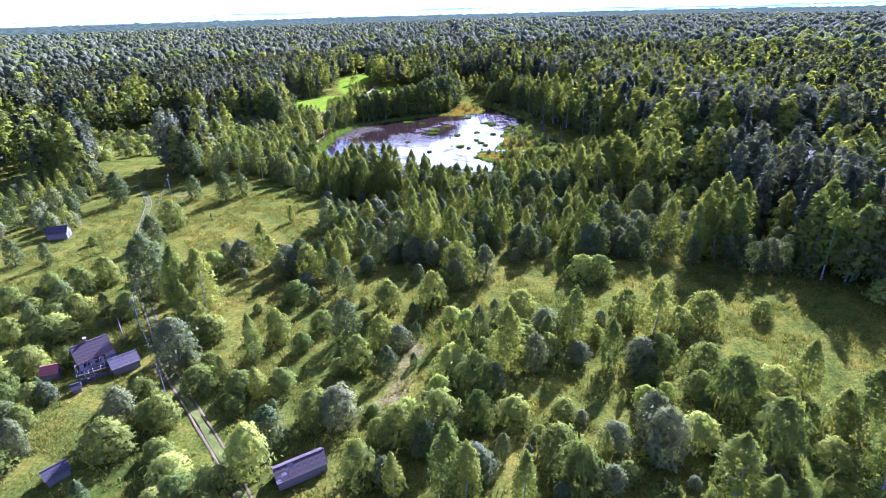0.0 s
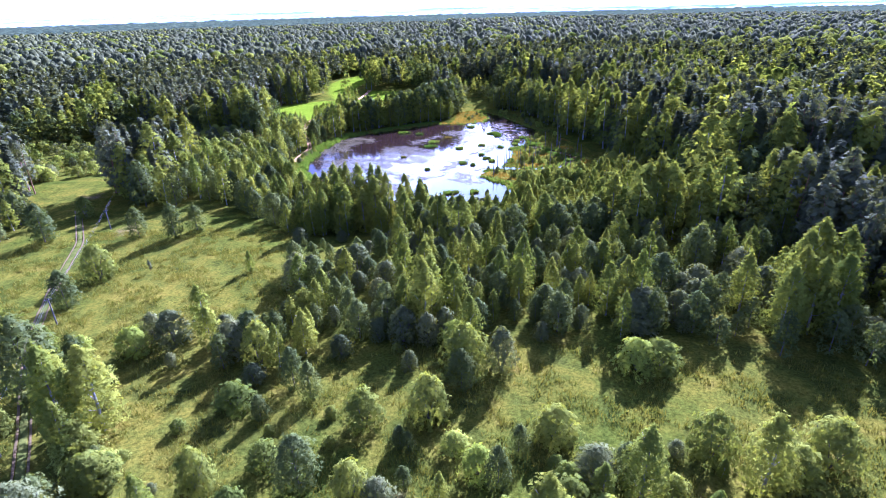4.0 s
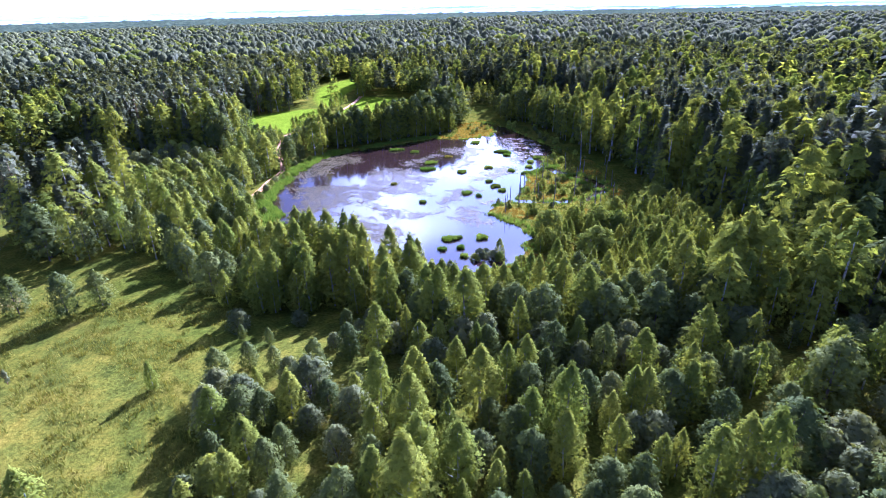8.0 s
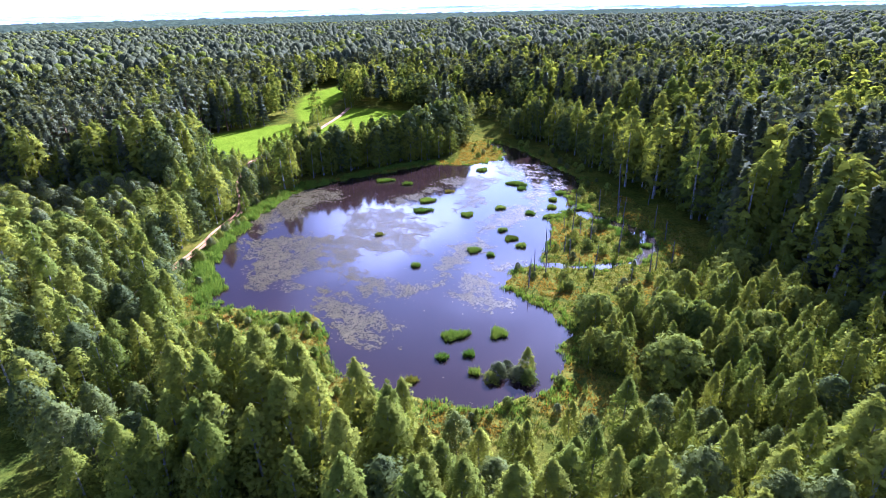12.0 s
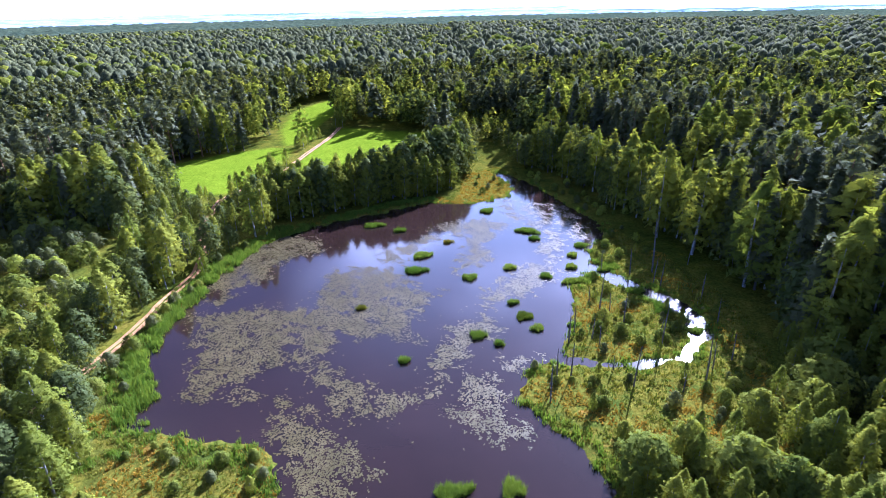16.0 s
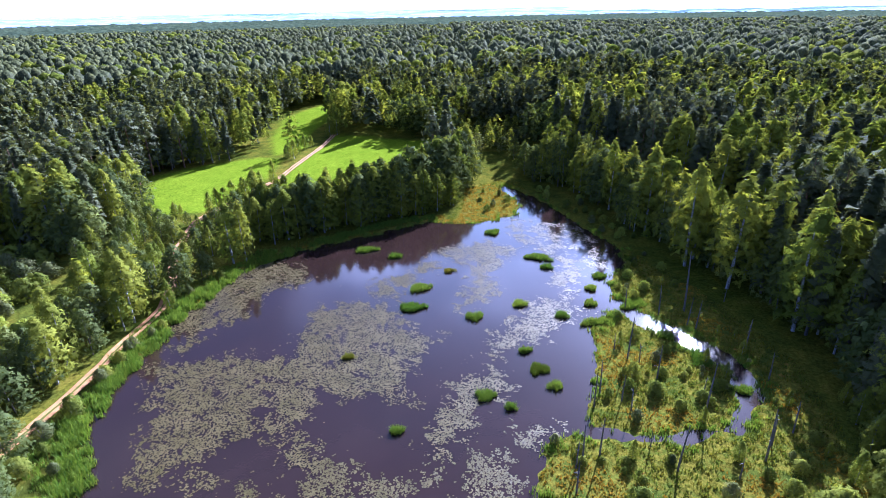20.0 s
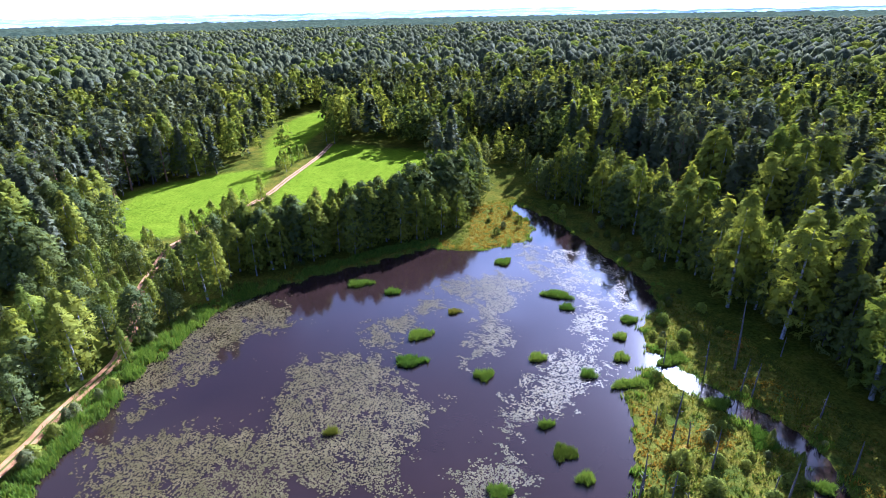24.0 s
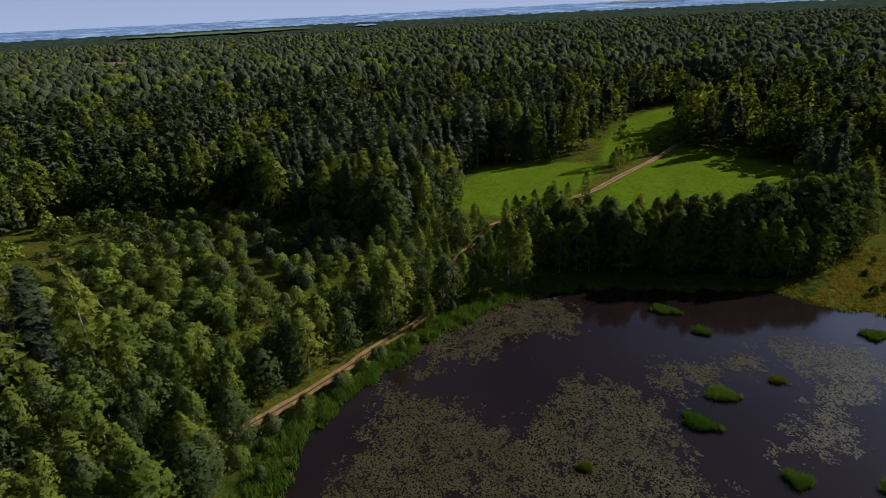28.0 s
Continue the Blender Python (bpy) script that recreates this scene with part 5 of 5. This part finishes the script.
def window(parent, at, size, turn):
    frame_ob = block("window", parent, (size[0], 0.1, size[1]), at, PALE_WALL, (0, 0, turn))
    for sx in (-0.25, 0.25):
        pane = block("pane", frame_ob, (size[0] * 0.4, 0.04, size[1] * 0.8), (sx * size[0] * 0.95, -0.05, 0), DARK_GLASS)
    block("sill", frame_ob, (size[0] + 0.15, 0.16, 0.05), (0, -0.08, -size[1] / 2 - 0.02), GREY_BOARD)
    return frame_ob


def old_house(x, y, turn):
    root = tagged(new("old_house"), "weathered cottage with a grey slate roof and pale walls among bushes", "house")
    long, wide, low, top, thick = 6.0, 4.4, 2.6, 4.9, 0.25
    for s in (-1, 1):
        gable_wall("gable_wall", root, wide - 2 * thick - 0.01, low - 0.05, top - 0.22, thick, s * (long / 2 - thick / 2), GREY_BOARD)
    block("wall", root, (long, thick, low), (0, wide / 2 - thick / 2, low / 2), GREY_BOARD)
    # front wall with openings between its pieces
    front = -wide / 2 + thick / 2
    block("wall", root, (long, thick, 0.8), (0, front, 0.4), PALE_WALL)
    block("wall", root, (long, thick, low - 2.1), (0, front, (low + 2.1) / 2), PALE_WALL)
    for px, w in ((-2.7, 0.6), (-0.75, 0.8), (0.95, 0.4), (2.65, 0.7)):
        block("wall", root, (w, thick, 1.3), (px, front, 1.45), PALE_WALL)
    window(root, (-1.77, front, 1.45), (1.2, 1.25), 0)
    window(root, (1.72, front, 1.45), (1.1, 1.25), 0)
    door = block("door", root, (0.95, 0.08, 1.3), (0.2, front, 1.45), BARK_DARK, label="dark plank door")
    block("door_handle", door, (0.05, 0.06, 0.16), (0.36, -0.06, 0), WIRE)
    gable_roof(root, long, wide, low, top, 0.35, 5, 7, ROOF_SLATE)
    chimney = block("chimney", root, (0.5, 0.5, 1.1), (-0.4, 0.25, top + 0.25), BRICK, label="short brick chimney")
    block("chimney_cap", chimney, (0.62, 0.62, 0.1), (0, 0, 0.6), PALE_WALL)
    block("porch", root, (1.5, 1.5, 2.1), (2.4, -wide / 2 - 0.75, 1.05), PALE_WALL)
    block("porch_roof", root, (1.9, 1.9, 0.08), (2.4, -wide / 2 - 0.8, 2.25), ROOF_TAR, (8, 0, 0))
    block("eaves_board", root, (long + 0.6, 0.05, 0.2), (0, -wide / 2 - 0.4, low - 0.28), RED_PAINT, label="faded red eaves board")
    root.matrix_world = pose(x, y, float(height(x, y)) - 0.1, 0, 0, turn) @ Matrix.Scale(1 / UNIT, 4)
    return root


def shed(x, y, turn, long, wide, low, top, mat, label, patched=()):
    root = tagged(new("shed"), label, "shed", group="old sheds")
    for s in (-1, 1):
        gable_wall("gable_wall", root, wide - 0.2, low - 0.05, top - 0.12, 0.1, s * (long / 2 - 0.05), GREY_BOARD)
        n = int(long / 0.25)
        plank = box_mesh("plank", (0.235, 0.04, low), GREY_BOARD, soft=0)
        wall = block("wall", root, (long, 0.05, low - 0.1), (0, s * (wide / 2 - 0.05), low / 2 - 0.05), BARK_DARK)
        for i in range(n):
            ob = part("plank", plank, None, wall)
            ob.matrix_local = pose(-long / 2 + 0.25 * (i + 0.5), s * 0.05, 0.05 + 0.03 * rng.random(), 0, 0, 0)
    gable_roof(root, long, wide, low, top, 0.25, 3, max(4, int(long / 0.9)), mat, patched)
    block("door", root, (0.06, 1.0, 1.6), (long / 2 + 0.05, 0, 0.85), BARK_DARK)
    root.matrix_world = pose(x, y, float(height(x, y)) - 0.08, 0, 0, turn) @ Matrix.Scale(1 / UNIT, 4)
    return root


def roof_skeleton(x, y, turn, long, wide, tall):
    """A collapsed shed: posts, plates and bare rafters with no roofing."""
    root = tagged(new("ruined_shed"), "collapsed shed with bare grey rafters and fallen boards", "shed")
    for px in (-long / 2, 0, long / 2):
        for py in (-wide / 2, wide / 2):
            block("post", root, (0.13, 0.13, tall + (0.5 if py > 0 else 0)), (px, py, (tall + (0.5 if py > 0 else 0)) / 2), GREY_BOARD)
    for py, z in ((-wide / 2, tall), (wide / 2, tall + 0.5)):
        block("wall_plate", root, (long + 0.3, 0.12, 0.12), (0, py, z + 0.06), GREY_BOARD)
    n = 9
    for i in range(n):
        if i != 5:
            block("rafter", root, (0.08, wide + 0.7, 0.1), (-long / 2 + long * i / (n - 1), 0, tall + 0.42), GREY_BOARD, (math.degrees(math.atan2(0.5, wide)), 0, rng.normal(0, 2)))
    for i in range(3):
        block("batten", root, (long * (0.9 - 0.15 * i), 0.06, 0.04), (-0.2 * i, -wide / 2 + wide * (i + 0.5) / 3, tall + 0.3 + 0.17 * (i + 0.5)), GREY_BOARD, (0, 0, rng.normal(0, 1.5)))
    for i in range(7):
        block("fallen_board", root, (1.8 + rng.random(), 0.2, 0.04), (long * (rng.random() - 0.5) * 0.7, wide * (rng.random() - 0.5) * 0.8, 0.15 + 0.08 * i), GREY_BOARD, (rng.normal(0, 6), rng.normal(0, 6), rng.random() * 180))
    for py in (-wide / 2, wide / 2):
        block("low_wall", root, (long, 0.08, 0.9), (0, py, 0.45), BARK_DARK)
    root.matrix_world = pose(x, y, float(height(x, y)) - 0.1, 0, 0, turn) @ Matrix.Scale(1 / UNIT, 4)


old_house(-55.3, 68.4, 46.5)
shed(-49.6, 66.6, 42, 4.6, 4.4, 2.0, 2.9, ROOF_TAR, "low tar-roofed lean-to shed beside the cottage")
roof_skeleton(-53.0, 64.6, 33, 5.4, 3.2, 1.9)
shed(-59.3, 64.6, 20, 2.6, 2.4, 1.8, 2.8, RED_PAINT, "small outbuilding with a faded red roof by the cottage")
shed(-53.4, 61.0, 33, 1.3, 1.3, 1.3, 1.8, ROOF_TAR, "tiny dark lean-to hut by the ruin")
shed(-18.0, 45.4, 30, 7.2, 3.2, 1.9, 3.0, ROOF_SLATE, "long low barn with a patched old slate roof", ((-1, 1, 1), (-1, 2, 0), (-1, 0, 2)))
shed(-46.2, 45.5, 48, 3.0, 2.2, 1.7, 2.5, ROOF_TAR, "small tarred-roof shed in the bushes")
shed(-93.5, 119.5, 15, 5.5, 4.0, 2.2, 3.8, ROOF_TAR, "dark-roofed hut half hidden by trees")


def utility_pole(x, y, tall, turn):
    root = tagged(new("utility_pole"), "slim grey wooden power pole beside the track", "utility pole", group="power line")
    v, q = tube([(0, 0, -0.5), (0.02, 0, tall * 0.5), (0.04, 0.02, tall)], [0.13, 0.11, 0.085], 8)
    part("pole", mesh_of("pole", v, q, DEAD_WOOD), None, root)
    arm = block("crossarm", root, (1.1, 0.1, 0.1), (0.04, 0.02, tall - 0.3), DEAD_WOOD)
    for sx in (-0.45, 0.0, 0.45):
        v, q = tube([(0, 0, 0.04), (0, 0, 0.16)], [0.045, 0.03], 6)
        part("insulator", mesh_of("insulator", v, q, PALE_WALL), None, arm).location = (sx, 0, 0)
    root.matrix_world = pose(x, y, float(height(x, y)), 0, 0, turn)


LINE = [(-39.7, 58.8), (-53.5, 78.4), (-66.0, 108.0), (-81.5, 152.0), (-100.0, 196.0)]
for x, y in LINE:
    utility_pole(x, y, 5.0, 40)
for (x0, y0), (x1, y1) in zip(LINE, LINE[1:]):
    for side in (-0.4, 0.4):
        v, q = [], []
        for i in range(13):
            k = i / 12
            wx_, wy_ = x0 + (x1 - x0) * k + side * 0.7, y0 + (y1 - y0) * k - side * 0.7
            z = (float(height(x0, y0)) * (1 - k) + float(height(x1, y1)) * k) + 4.9 - 1.8 * k * (1 - k)
            v += [(wx_, wy_, z + 0.012), (wx_ + 0.01, wy_, z - 0.006), (wx_ - 0.01, wy_, z - 0.006)]
        for i in range(12):
            q += [(3 * i + a, 3 * i + (a + 1) % 3, 3 * i + 3 + (a + 1) % 3, 3 * i + 3 + a) for a in range(3)]
        tagged(new("power_wire", mesh_of("power_wire", v, q, WIRE)), "thin sagging power wire between grey poles", "wire", group="power line")

# fence of the cottage's yard
fence = tagged(new("fence"), "sagging grey board fence along the cottage yard", "fence")
for i in range(12):
    k = i / 11
    fx, fy = -59 + 6.2 * k, 81.4 - 8.6 * k
    fz = float(height(fx, fy))
    post = box_mesh("post", (0.1, 0.1, 1.3), GREY_BOARD)
    part("post", post, None, fence).matrix_world = pose(fx, fy, fz + 0.55, rng.normal(0, 3), rng.normal(0, 3), 0)
    if i < 11:
        for z in (0.35, 0.65, 0.95):
            part("rail", box_mesh("rail", (1.0, 0.04, 0.16), PALE_WALL), None, fence).matrix_world = pose(fx + 0.28, fy - 0.39, fz + z, 0, rng.normal(0, 2), -54)


# plan units to metres
for ob in list(scene.objects):
    if ob.parent is None and ob.type in ('MESH', 'EMPTY'):
        ob.matrix_world = Matrix.Scale(UNIT, 4) @ ob.matrix_basis
